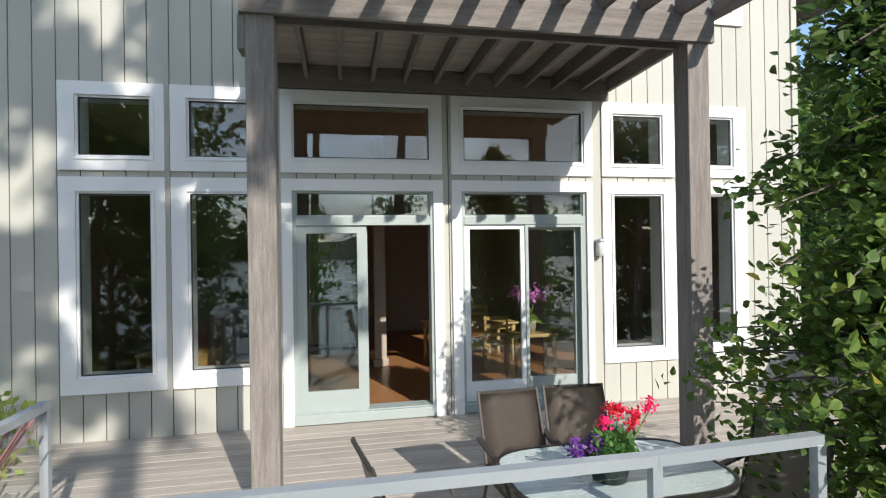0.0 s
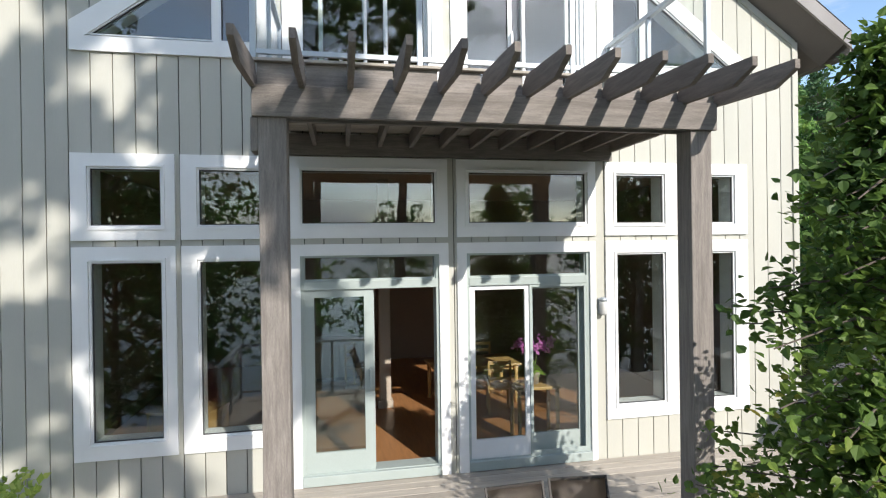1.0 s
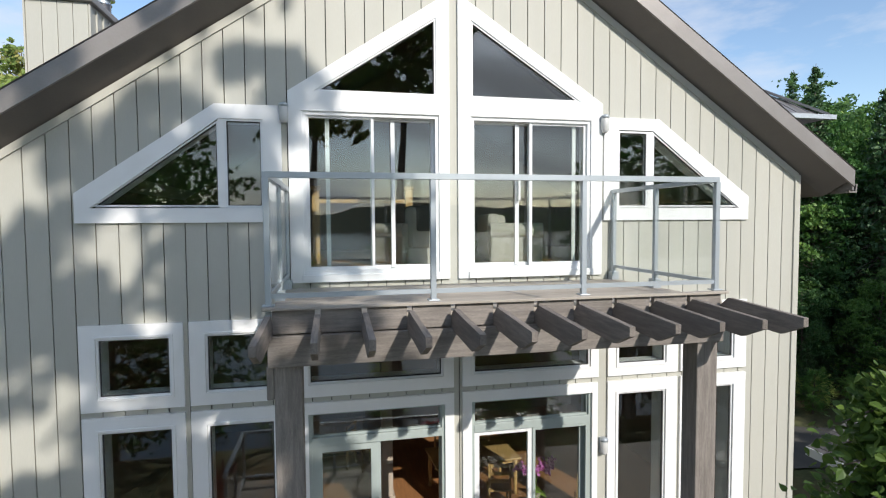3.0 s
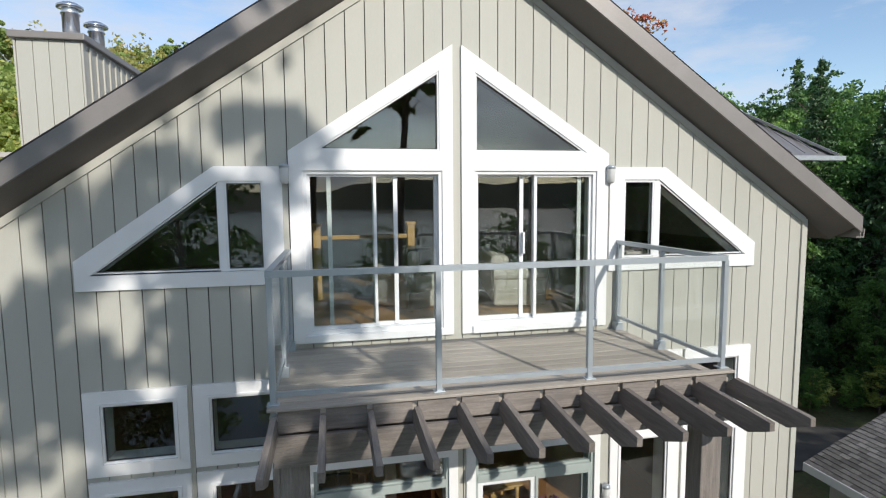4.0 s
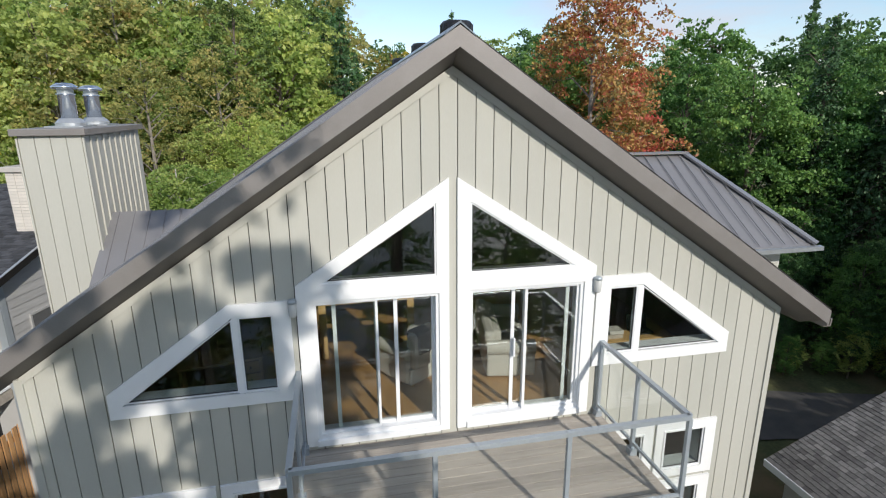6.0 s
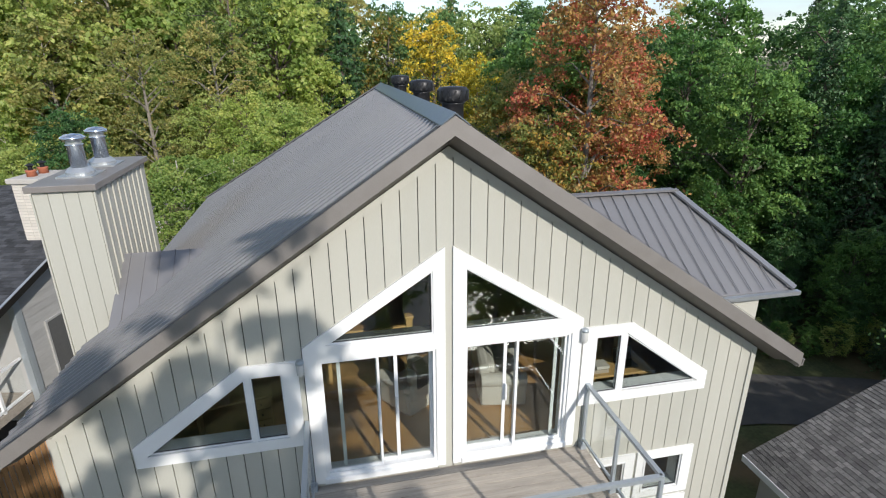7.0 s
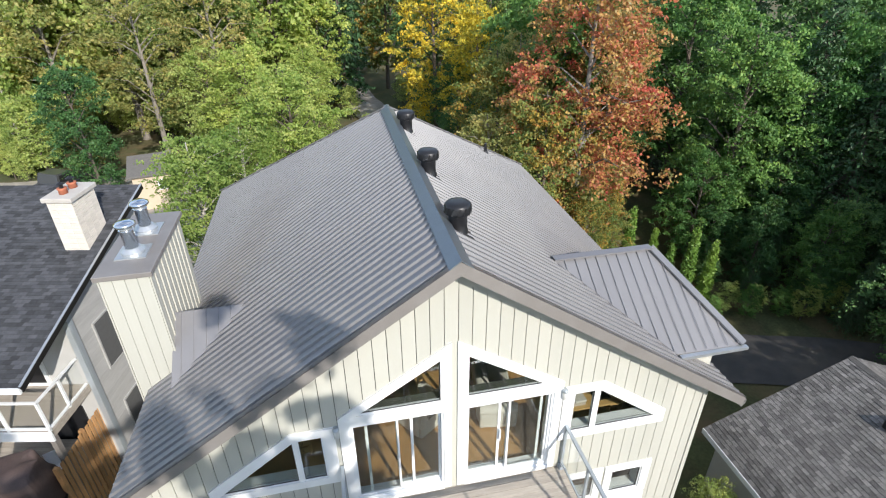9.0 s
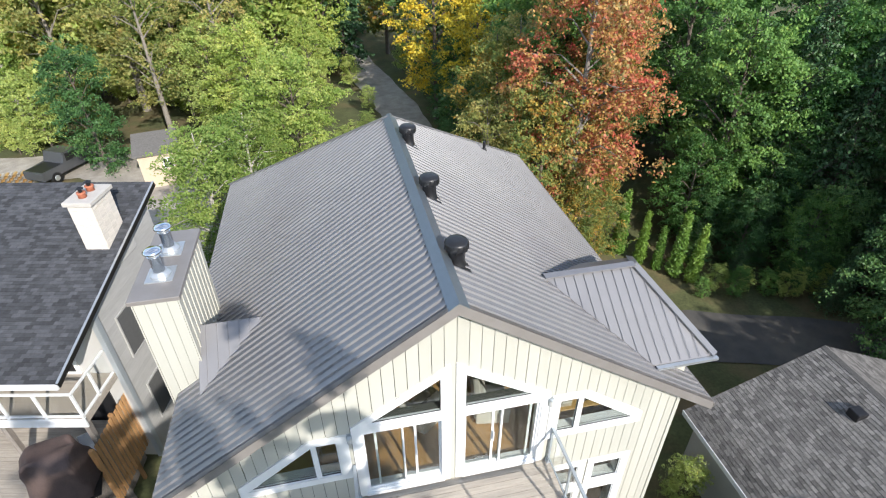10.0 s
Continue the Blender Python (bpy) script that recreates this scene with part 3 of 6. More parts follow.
for i in range(4):
    w = 2 * cw / 4
    for s in (-1, 1):
        bm = B()
        box(bm, -cw + i * w + 0.004, -cw + (i + 1) * w - 0.004, min(s * (cl - 0.02), s * (cl + 0.012)), max(s * (cl - 0.02), s * (cl + 0.012)), -2.6, ct)
        part("siding_board", bm, SIDING, chimney)
bm = B()
box(bm, -cw - 0.07, cw + 0.07, -cl - 0.07, cl + 0.07, ct, ct + 0.09, 0.01)
part("cap", bm, FASCIA, chimney, "grey metal cap")
for y in (-0.42, 0.42):
    bm = B()
    box(bm, -0.24, 0.24, y - 0.24, y + 0.24, ct + 0.09, ct + 0.11)
    lathe(bm, [(0.19, ct + 0.11), (0.19, ct + 0.15), (0.13, ct + 0.21), (0.12, ct + 0.21)], 20, (0, y, 0))
    part("flashing", bm, GALV, chimney, smooth=False)
    flue = part("flue", lathe(B(), [(0.105, ct + 0.2), (0.105, ct + 0.52), (0.12, ct + 0.525), (0.12, ct + 0.54), (0.09, ct + 0.545)], 24, (0, y, 0)), CHROME, chimney, "bright steel flue", smooth=True)
    part("flue_cap", lathe(B(), [(0.13, ct + 0.60), (0.165, ct + 0.61), (0.165, ct + 0.64), (0.10, ct + 0.68), (0.0, ct + 0.69)], 24, (0, y, 0)), CHROME, flue, smooth=True)
    part("spark_screen", lathe(B(), [(0.10, ct + 0.54), (0.10, ct + 0.60)], 24, (0, y, 0)), GALV, flue)


# ---- windows ----
def pane(poly, y, parent, name="pane"):
    ob = part(name, prism(B(), poly, y, y + 0.012), PANE, parent)
    ob.visible_shadow = False
    return ob


def window(number, hole, outer, bars=()):
    w = thing(f"window_{number}", "white-cased fixed window reflecting trees and sky", "window", kind="structure")
    part("casing", ring(B(), outer, hole, -0.032, 0.02), WHITE, w)
    part("casing_edge", ring(B(), shrink(hole, -0.022), hole, -0.045, -0.030), WHITE, w)
    part("sash", ring(B(), hole, shrink(hole, 0.022), -0.022, 0.04), VINYL, w)
    part("jamb", ring(B(), hole, shrink(hole, 0.015), 0.04, 0.24), VINYL, w)
    part("glazing_bead", ring(B(), shrink(hole, 0.022), shrink(hole, 0.032), -0.008, 0.006), SEAL, w)
    pane(shrink(hole, 0.018), 0.008, w)
    return w


n = 0
OUT = [(-3.865, -2.893), (-2.838, -1.868), (1.925, 2.885), (2.93, 3.885)]
for (a, b), (oa, ob_) in zip(BAYS, OUT):
    window(n + 1, rect(a, b, *SMALL), rect(oa, ob_, 2.80, 3.685))
    window(n + 2, rect(a, b, *TALL), rect(oa, ob_, 0.575, 2.735))
    n += 2
for (a, b), (oa, ob_) in zip(TRANSOMS, [(-1.757, -0.015), (0.09, 1.80)]):
    n += 1
    window(n, rect(a, b, 2.94, 3.56), rect(oa, ob_, 2.80, 3.685))
for hole, outer, bar, tri, quad in (
        (TRAP_L, [(-3.853, 4.715), (-1.87, 4.715), (-1.87, 5.94), (-2.53, 5.94), (-3.853, 5.01)], (-2.50, -2.44), [(-3.70, 4.88), (-2.50, 4.88), (-2.50, 5.77)], rect(-2.44, -2.06, 4.87, 5.79)),
        (TRAP_R, [(1.85, 4.715), (3.872, 4.715), (3.872, 5.01), (2.58, 5.945), (1.85, 5.945)], (2.44, 2.51), [(2.51, 4.88), (3.72, 4.88), (2.51, 5.78)], rect(2.04, 2.44, 4.87, 5.79))):
    n += 1
    w = thing(f"window_{n}", "white-cased sloping window under the rake", "window", kind="structure")
    left = hole is TRAP_L
    inner = [hole[0], hole[1], hole[2], hole[3], (hole[0][0] + 0.002, hole[0][1] + 0.002)] if left else [hole[0], hole[1], (hole[1][0] - 0.002, hole[1][1] + 0.002), hole[2], hole[3]]
    part("casing", ring(B(), outer, inner, -0.032, 0.02), WHITE, w)
    part("sash", ring(B(), quad, shrink(quad, 0.022), -0.016, 0.05), VINYL, w)
    part("sash", ring(B(), tri, shrink(tri, 0.014), -0.016, 0.05), VINYL, w)
    part("glazing_bead", ring(B(), shrink(quad, 0.022), shrink(quad, 0.03), -0.004, 0.01), SEAL, w)
    part("glazing_bead", ring(B(), shrink(tri, 0.014), shrink(tri, 0.022), -0.004, 0.01), SEAL, w)
    part("mullion", box(B(), bar[0], bar[1], -0.02, 0.09, 4.866, 5.79), WHITE, w)
    part("jamb", ring(B(), hole, shrink(hole, 0.012), 0.075, 0.24), VINYL, w)
    pane(shrink(quad, 0.02), 0.012, w)
    pane(shrink(tri, 0.012), 0.012, w)


# ---- sliding doors ----
def leaf(door, x0, x1, z0, z1, y, stile, low, mat, handle=None):
    """One glazed leaf with its stiles, rails and pane."""
    outer, inner = rect(x0, x1, z0, z1), rect(x0 + stile, x1 - stile, z0 + low, z1 - stile * 0.8)
    ob = part("door_leaf", ring(B(), outer, inner, y, y + 0.04), mat, door)
    pane(shrink(inner, -0.01), y + 0.015, ob)
    if handle is not None:
        bm = B()
        box(bm, handle - 0.012, handle + 0.012, y - 0.05, y, z0 + 0.90, z0 + 0.93, 0.004)
        box(bm, handle - 0.012, handle + 0.012, y - 0.05, y, z0 + 1.09, z0 + 1.12, 0.004)
        box(bm, handle - 0.012, handle + 0.012, y - 0.065, y - 0.045, z0 + 0.90, z0 + 1.12, 0.006)
        part("handle", bm, mat, ob)
    return ob


def low_door(number, x0, x1, o0, o1, mirrored):
    d = thing(f"door_{number}", "grey-green sliding glass door with a transom and white casing", "sliding door", kind="structure")
    hole = rect(x0, x1, 0.20, 2.61)
    bm = B()
    box(bm, o0, x0, -0.032, 0.02, 0.10, 2.735)
    box(bm, x1, o1, -0.032, 0.02, 0.10, 2.735)
    box(bm, x0, x1, -0.031, 0.02, 2.61, 2.735)
    part("casing", bm, WHITE, d)
    part("frame", ring(B(), hole, rect(x0 + 0.035, x1 - 0.035, 0.225, 2.59), 0.0, 0.2), SAGEFRAME, d)
    part("sill", box(B(), x0 + 0.002, x1 - 0.002, -0.05, 0.02, 0.11, 0.215, 0.004), SAGEFRAME, d)
    part("transom_bar", box(B(), x0 + 0.03, x1 - 0.03, -0.012, 0.12, 2.235, 2.33, 0.004), SAGEFRAME, d)
    pane(rect(x0 + 0.03, x1 - 0.03, 2.33, 2.6), 0.06, d, "transom_pane")
    part("transom_sash", ring(B(), rect(x0 + 0.03, x1 - 0.03, 2.33, 2.6), rect(x0 + 0.05, x1 - 0.05, 2.35, 2.585), 0.03, 0.055), SAGEFRAME, d)
    m = (x0 + x1) / 2
    if not mirrored:
        leaf(d, x0 + 0.035, m + 0.02, 0.225, 2.235, 0.02, 0.105, 0.22, SAGEFRAME, m - 0.03)
        leaf(d, x0 + 0.06, m + 0.03, 0.225, 2.235, 0.09, 0.06, 0.08, SAGEFRAME)
    else:
        leaf(d, x0 + 0.035, m + 0.01, 0.225, 2.235, 0.02, 0.065, 0.22, VINYL)
        leaf(d, m - 0.02, x1 - 0.035, 0.225, 2.235, 0.09, 0.075, 0.22, SAGEFRAME, m + 0.03)
        # insect screen frame standing in the outer track
        part("screen_frame", ring(B(), rect(m, x1 - 0.036, 0.226, 2.234), rect(m + 0.035, x1 - 0.07, 0.27, 2.20), 0.0, 0.018), SAGEFRAME, d)
    return d


low_door(1, *LOW_DOORS[0], -1.757, -0.012, False)
low_door(2, *LOW_DOORS[1], 0.09, 1.792, True)


def high_door(number, hole, outer, tri, mirrored):
    d = thing(f"door_{number}", "white sliding balcony door under a triangular window", "sliding door", kind="structure")
    x0, x1 = hole
    xs = sorted(p[0] for p in outer)
    bm = B()
    apex = max(outer, key=lambda p: p[1])
    for a, b in ((xs[0], x0), (x1, xs[-1])):
        prism(bm, rect(a, b, 4.06, 5.90), -0.034, 0.02)
    prism(bm, rect(xs[0], xs[-1], 5.90, 6.10), -0.036, 0.02)
    part("casing", bm, WHITE, d)
    bm = B()
    big = [(xs[0], 6.10), (xs[-1], 6.10), apex] if mirrored else [(xs[0], 6.10), (xs[-1], 6.10), apex]
    ring(bm, big, tri, -0.035, 0.02)
    part("gable_casing", bm, WHITE, d)
    part("gable_sash", ring(B(), tri, shrink(tri, 0.02), -0.02, 0.05), VINYL, d)
    part("glazing_bead", ring(B(), shrink(tri, 0.02), shrink(tri, 0.028), -0.006, 0.008), SEAL, d)
    pane(shrink(tri, 0.018), 0.01, d, "gable_pane")
    part("frame", ring(B(), rect(x0, x1, 4.14, 5.90), rect(x0 + 0.04, x1 - 0.04, 4.19, 5.86), -0.012, 0.2), VINYL, d)
    part("sill", box(B(), xs[0] + 0.12, xs[-1] - 0.12, -0.06, 0.02, 4.062, 4.14, 0.004), VINYL, d)
    m = (x0 + x1) / 2
    if not mirrored:
        leaf(d, x0 + 0.04, m + 0.02, 4.185, 5.862, 0.02, 0.03, 0.04, VINYL)
        leaf(d, m - 0.02, x1 - 0.04, 4.185, 5.862, 0.09, 0.035, 0.04, VINYL)
        for x in (x0 + 0.24, m + 0.21):
            part("screen_stile", box(B(), x, x + 0.045, 0.065, 0.085, 4.20, 5.85), VINYL, d)
        bm = B()
        box(bm, m + 0.215, m + 0.24, 0.02, 0.06, 4.95, 5.20, 0.006)
        part("handle", bm, VINYL, d)
    else:
        leaf(d, x0 + 0.04, m + 0.02, 4.185, 5.862, 0.09, 0.03, 0.04, VINYL)
        leaf(d, m - 0.02, x1 - 0.04, 4.185, 5.862, 0.02, 0.035, 0.04, VINYL)
        for x in (m - 0.18, x1 - 0.20):
            part("screen_stile", box(B(), x, x + 0.045, 0.065, 0.085, 4.20, 5.85), VINYL, d)
        bm = B()
        box(bm, m - 0.16, m - 0.135, 0.0, 0.06, 4.95, 5.20, 0.006)
        part("handle", bm, VINYL, d)


high_door(3, HIGH_DOORS[0], [(-1.80, 6.10), (-0.05, 6.10), (-0.05, 7.25)], TRI_L, False)
high_door(4, HIGH_DOORS[1], [(0.05, 6.10), (1.825, 6.10), (0.05, 7.25)], TRI_R, True)


# ---- balcony on posts ----
balcony = thing("balcony", "weathered timber balcony with projecting rafters and glass railing", "balcony", (0, 0, 0))
BX0, BX1, BY, BZ = -1.86, 2.02, -1.80, 4.00
for x in (-1.69, 1.825):
    part("post", box(B(), x - 0.1, x + 0.1, -1.90, -1.70, DECK, 3.66, 0.008), WEATHERED_UP, balcony)
part("post_shoulder", box(B(), -1.845, -1.79, -1.89, -1.71, 3.40, 3.655, 0.01), WEATHERED_UP, balcony)
part("beam", box(B(), -1.83, 1.96, -1.93, -1.885, 3.65, 3.88, 0.006), WEATHERED, balcony)
part("beam", box(B(), -1.83, 1.96, -1.75, -1.705, 3.655, 3.88, 0.006), WEATHERED, balcony)
part("ledger", box(B(), -1.83, 2.01, -0.045, -0.003, 3.70, 3.93), WEATHERED, balcony)
for i in range(12):
    x = -1.82 + i * 3.82 / 11
    bm = B()
    a = [(-0.05, 3.80), (-1.66, 3.80), (-1.68, 3.882), (-1.95, 3.862), (-2.50, 3.835), (-2.70, 3.925), (-2.70, 3.99), (-1.95, 4.035), (-1.86, 3.965), (-0.05, 3.955)]
    va = [bm.verts.new((x - 0.021, y, z)) for y, z in a]
    vb = [bm.verts.new((x + 0.021, y, z)) for y, z in a]
    bm.faces.new(va), bm.faces.new(vb[::-1])
    for k in range(len(a)):
        bm.faces.new((va[k], vb[k], vb[(k + 1) % len(a)], va[(k + 1) % len(a)]))
    part("rafter", bm, WEATHERED_Y, balcony)
    if i < 11:
        part("rim_block", box(B(), x + 0.022, x + 3.82 / 11 - 0.022, -1.86, -1.815, 3.884, 4.06), WEATHERED, balcony)
for i in range(13):
    y = -1.83 + i * 0.1408
    part("floor_board", box(B(), BX0, BX1, y, y + 0.135, 3.962, 4.0, 0.004), DECKWOOD, balcony)
part("edge_cap", box(B(), BX0 - 0.01, BX1 + 0.01, -1.90, -1.832, 4.062, 4.085, 0.004), DECKWOOD, balcony)
RT = 5.06
rail_posts = [(BX0 + 0.03, -1.80), (-0.58, -1.80), (0.70, -1.80), (BX1 - 0.05, -1.80), (BX0 + 0.03, -0.9), (BX1 - 0.05, -0.9), (BX0 + 0.03, -0.06), (BX1 - 0.05, -0.06)]
for x, y in rail_posts:
    p = part("rail_post", box(B(), x - 0.022, x + 0.022, y - 0.022, y + 0.022, 4.0, RT - 0.02, 0.004), RAILMETAL, balcony)
    part("foot_plate", box(B(), x - 0.045, x + 0.045, y - 0.045, y + 0.045, 4.0 if y > -1.7 else 4.085, 4.095, 0.003), RAILMETAL, p)
bx0, bx1 = BX0 + 0.03, BX1 - 0.05
for z, w, h in ((RT, 0.055, 0.045), (4.16, 0.03, 0.035)):
    for a, b in (((bx0, -1.80, z), (bx1, -1.80, z)), ((bx0, -0.03, z), (bx0, -1.80, z)), ((bx1, -0.03, z), (bx1, -1.80, z))):
        part("top_rail" if z == RT else "bottom_rail", beam_between(B(), a, b, w, h), RAILMETAL, balcony)
spans = [((bx0, -1.80), (-0.58, -1.80)), ((-0.58, -1.80), (0.70, -1.80)), ((0.70, -1.80), (bx1, -1.80)), ((bx0, -0.06), (bx0, -0.9)), ((bx0, -0.9), (bx0, -1.80)), ((bx1, -0.06), (bx1, -0.9)), ((bx1, -0.9), (bx1, -1.80))]
for (ax, ay), (cx, cy) in spans:
    d = Vector((cx - ax, cy - ay, 0)).normalized() * 0.025
    g = part("glass_panel", beam_between(B(), Vector((ax, ay, 4.61)) + d, Vector((cx, cy, 4.61)) - d, 0.008, 0.86), RAILGLASS, balcony)
    g.visible_shadow = False


# ---- lamps on the wall ----
def wall_lamp(x, z):
    lamp = thing("wall_lamp", "small grey wall lamp with a frosted glass", "wall lamp", (x, 0, z), group="facade lamps", size=0.8)
    part("back_plate", box(B(), -0.05, 0.05, -0.03, 0.0, -0.12, 0.12, 0.012), RAILMETAL, lamp)
    bm = lathe(B(), [(0.03, -0.13), (0.055, -0.10), (0.06, 0.08), (0.045, 0.11)], 14, (0, -0.085, 0))
    part("shade", bm, FROSTED, lamp, smooth=True)
    part("hood", lathe(B(), [(0.065, 0.08), (0.06, 0.12), (0.02, 0.14)], 14, (0, -0.085, 0)), RAILMETAL, lamp, smooth=True)
    return lamp


lamp = wall_lamp(-1.838, 5.86)
for x, z in ((1.838 + 0.0, 5.86), (1.86, 1.95)):
    copy_thing(lamp, pose(x, 0, z))


# ---- rooms behind the glass ----
IN = HALF - 0.2
inside = [
    ("floor", "brown hardwood floor of the ground-floor room", FLOORWOOD, (-IN, IN, 0.22, 6.2, 0.02, 0.14)),
    ("ceiling", "warm painted ceiling of the ground-floor room", CEILING, (-IN, IN, 0.22, 6.2, 3.78, 3.86)),
    ("upper_floor", "golden oak floor of the upstairs room", OAK, (-IN, IN, 0.22, 6.2, 3.98, 4.10)),
    ("wall_lining_west", "taupe painted side wall", ROOMWALL, (-IN, -IN + 0.03, 0.24, 6.2, 0.14, 5.2)),
    ("wall_lining_east", "taupe painted side wall", ROOMWALL, (IN - 0.03, IN, 0.24, 6.2, 0.14, 5.2)),
]
for name, label, mat, dims in inside:
    tagged(part(name, box(B(), *dims), mat), label, name.split("_")[0], kind="structure")
tagged(part("wall_inner", prism(B(), [(-IN, 0.02), (IN, 0.02), (IN, 5.2), (0, 8.2), (-IN, 5.2)], 6.2, 6.35), ROOMWALL), "taupe back wall of the rooms", "wall", kind="structure")
column = thing("column", "pale painted square column inside the room", "column", (-0.55, 2.6, 0.14))
part("shaft", box(B(), -0.09, 0.09, -0.09, 0.09, 0, 3.64, 0.01), ROOMPALE, column)
part("base", box(B(), -0.12, 0.12, -0.12, 0.12, 0, 0.12, 0.01), ROOMPALE, column)


def armchair(at, turn, label):
    c = thing("armchair", label, "armchair", at, turn, size=1 / SIZE)
    part("base", box(B(), -0.40, 0.40, -0.40, 0.36, 0.03, 0.32, 0.03), CREAMFABRIC, c)
    part("seat_cushion", box(B(), -0.27, 0.27, -0.40, 0.22, 0.32, 0.46, 0.05), CREAMFABRIC, c)
    part("backrest", box(B(), -0.36, 0.36, 0.20, 0.42, 0.30, 0.95, 0.07), CREAMFABRIC, c)
    for s in (-1, 1):
        bm = box(B(), s * 0.36 - 0.09, s * 0.36 + 0.09, -0.42, 0.30, 0.05, 0.55, 0.04)
        part("armrest", bm, CREAMFABRIC, c)
        r = bmesh.new()
        bmesh.ops.create_cone(r, cap_ends=True, segments=18, radius1=0.115, radius2=0.115, depth=0.74, matrix=pose(s * 0.38, -0.06, 0.58, 90))
        part("arm_roll", r, CREAMFABRIC, c, smooth=False)
    part("throw", box(B(), -0.30, 0.30, 0.14, 0.44, 0.55, 0.97, 0.06), GREYFABRIC, c, "dark folded throw")
    for x in (-0.34, 0.34):
        for y in (-0.34, 0.32):
            part("leg", box(B(), x - 0.025, x + 0.025, y - 0.025, y + 0.025, 0, 0.04), PINE, c)
    return c


armchair((-0.28, 1.45, 4.10), 215, "cream upholstered armchair with a dark throw")


def sofa(at, turn):
    c = thing("sofa", "cream slipcovered sofa on the oak floor", "sofa", at, turn, size=1 / SIZE)
    part("base", box(B(), -0.85, 0.85, -0.42, 0.38, 0.03, 0.34, 0.03), CREAMFABRIC, c)
    for x in (-0.38, 0.38):
        part("seat_cushion", box(B(), x - 0.36, x + 0.36, -0.42, 0.2, 0.34, 0.48, 0.05), CREAMFABRIC, c)
        part("back_cushion", box(B(), x - 0.36, x + 0.36, 0.12, 0.32, 0.46, 0.82, 0.07), CREAMFABRIC, c)
    part("backrest", box(B(), -0.85, 0.85, 0.24, 0.44, 0.10, 0.84, 0.06), CREAMFABRIC, c)
    for s in (-1, 1):
        part("armrest", box(B(), s * 0.84 - 0.1, s * 0.84 + 0.1, -0.44, 0.4, 0.04, 0.52, 0.04), CREAMFABRIC, c)
        r = bmesh.new()
        bmesh.ops.create_cone(r, cap_ends=True, segments=18, radius1=0.13, radius2=0.13, depth=0.84, matrix=pose(s * 0.86, -0.02, 0.56, 90))
        part("arm_roll", r, CREAMFABRIC, c)


sofa((1.22, 1.75, 4.10), 80)

stair_rail = thing("stair_railing", "pine stair railing with square newel posts", "railing", (-0.9, 2.25, 4.10))
for x in (-0.7, 0.7):
    part("newel", box(B(), x - 0.055, x + 0.055, -0.055, 0.055, 0, 1.1, 0.006), PINE, stair_rail)
    part("newel_cap", box(B(), x - 0.075, x + 0.075, -0.075, 0.075, 1.1, 1.15, 0.01), PINE, stair_rail)
part("handrail", box(B(), -0.7, 0.7, -0.03, 0.03, 0.90, 0.96, 0.008), PINE, stair_rail)
for i in range(2):
    part("glass_infill", box(B(), -0.62 + i * 0.63, -0.02 + i * 0.63, -0.004, 0.004, 0.08, 0.88), RAILGLASS, stair_rail)


def desk(at, turn, w, name="desk", label="honey pine desk under the sloping window"):
    d = thing(name, label, "desk", at, turn, size=1 / SIZE)
    part("top", box(B(), -w, w, -0.3, 0.3, 0.72, 0.76, 0.006), PINE, d)
    for s in (-1, 1):
        part("side", box(B(), s * w * 0.94 - 0.02, s * w * 0.94 + 0.02, -0.28, 0.28, 0, 0.72), PINE, d)
    for k in range(3):
        dr = part("drawer", box(B(), w * 0.45, w * 0.9, -0.305, -0.28, 0.1 + k * 0.21, 0.29 + k * 0.21, 0.005), PINE, d)
        part("knob", box(B(), w * 0.66, w * 0.70, -0.325, -0.305, 0.18 + k * 0.21, 0.21 + k * 0.21, 0.004), DARKMETAL, dr)
    return d


desk((2.9, 0.78, 4.10), 0, 0.62)
desk((-2.95, 1.3, 4.10), 10, 0.62, "side_table", "dark wooden side table under the sloping window")
desk((-3.05, 0.95, 0.14), -20, 0.45, "writing_desk", "honey pine writing desk behind the tall window")
books = thing("box_stack", "stack of pale boxes on the pine desk", "boxes", (2.62, 0.72, 4.10 + 0.76 / SIZE))
part("box", box(B(), -0.2, 0.05, -0.12, 0.12, 0, 0.06, 0.004), ROOMPALE, books)
part("box", box(B(), -0.15, 0.07, -0.10, 0.1, 0.06, 0.11, 0.004), CREAMFABRIC, books)
laptop = thing("laptop", "open dark laptop on the pine desk", "laptop", (3.05, 0.76, 4.10 + 0.76 / SIZE), 0)
part("keyboard", box(B(), -0.16, 0.16, -0.11, 0.11, 0, 0.02, 0.004), DARKMETAL, laptop)
part("screen", beam_between(B(), (0, 0.11, 0.02), (0, 0.17, 0.22), 0.32, 0.012, (0, 1, 0)), DARKMETAL, laptop)


def inner_chair(at, turn):
    c = thing("dining_chair", "dark wooden chair inside by the window", "chair", at, turn, size=1 / SIZE)
    part("seat", box(B(), -0.21, 0.21, -0.2, 0.2, 0.43, 0.47, 0.01), PINE, c)
    for x in (-0.19, 0.19):
        for y, h in ((-0.18, 0.43), (0.18, 0.95)):
            part("leg", box(B(), x - 0.018, x + 0.018, y - 0.018, y + 0.018, 0, h), PINE, c)
    for z in (0.6, 0.74, 0.88):
        part("back_slat", box(B(), -0.17, 0.17, 0.17, 0.19, z, z + 0.06, 0.005), PINE, c)


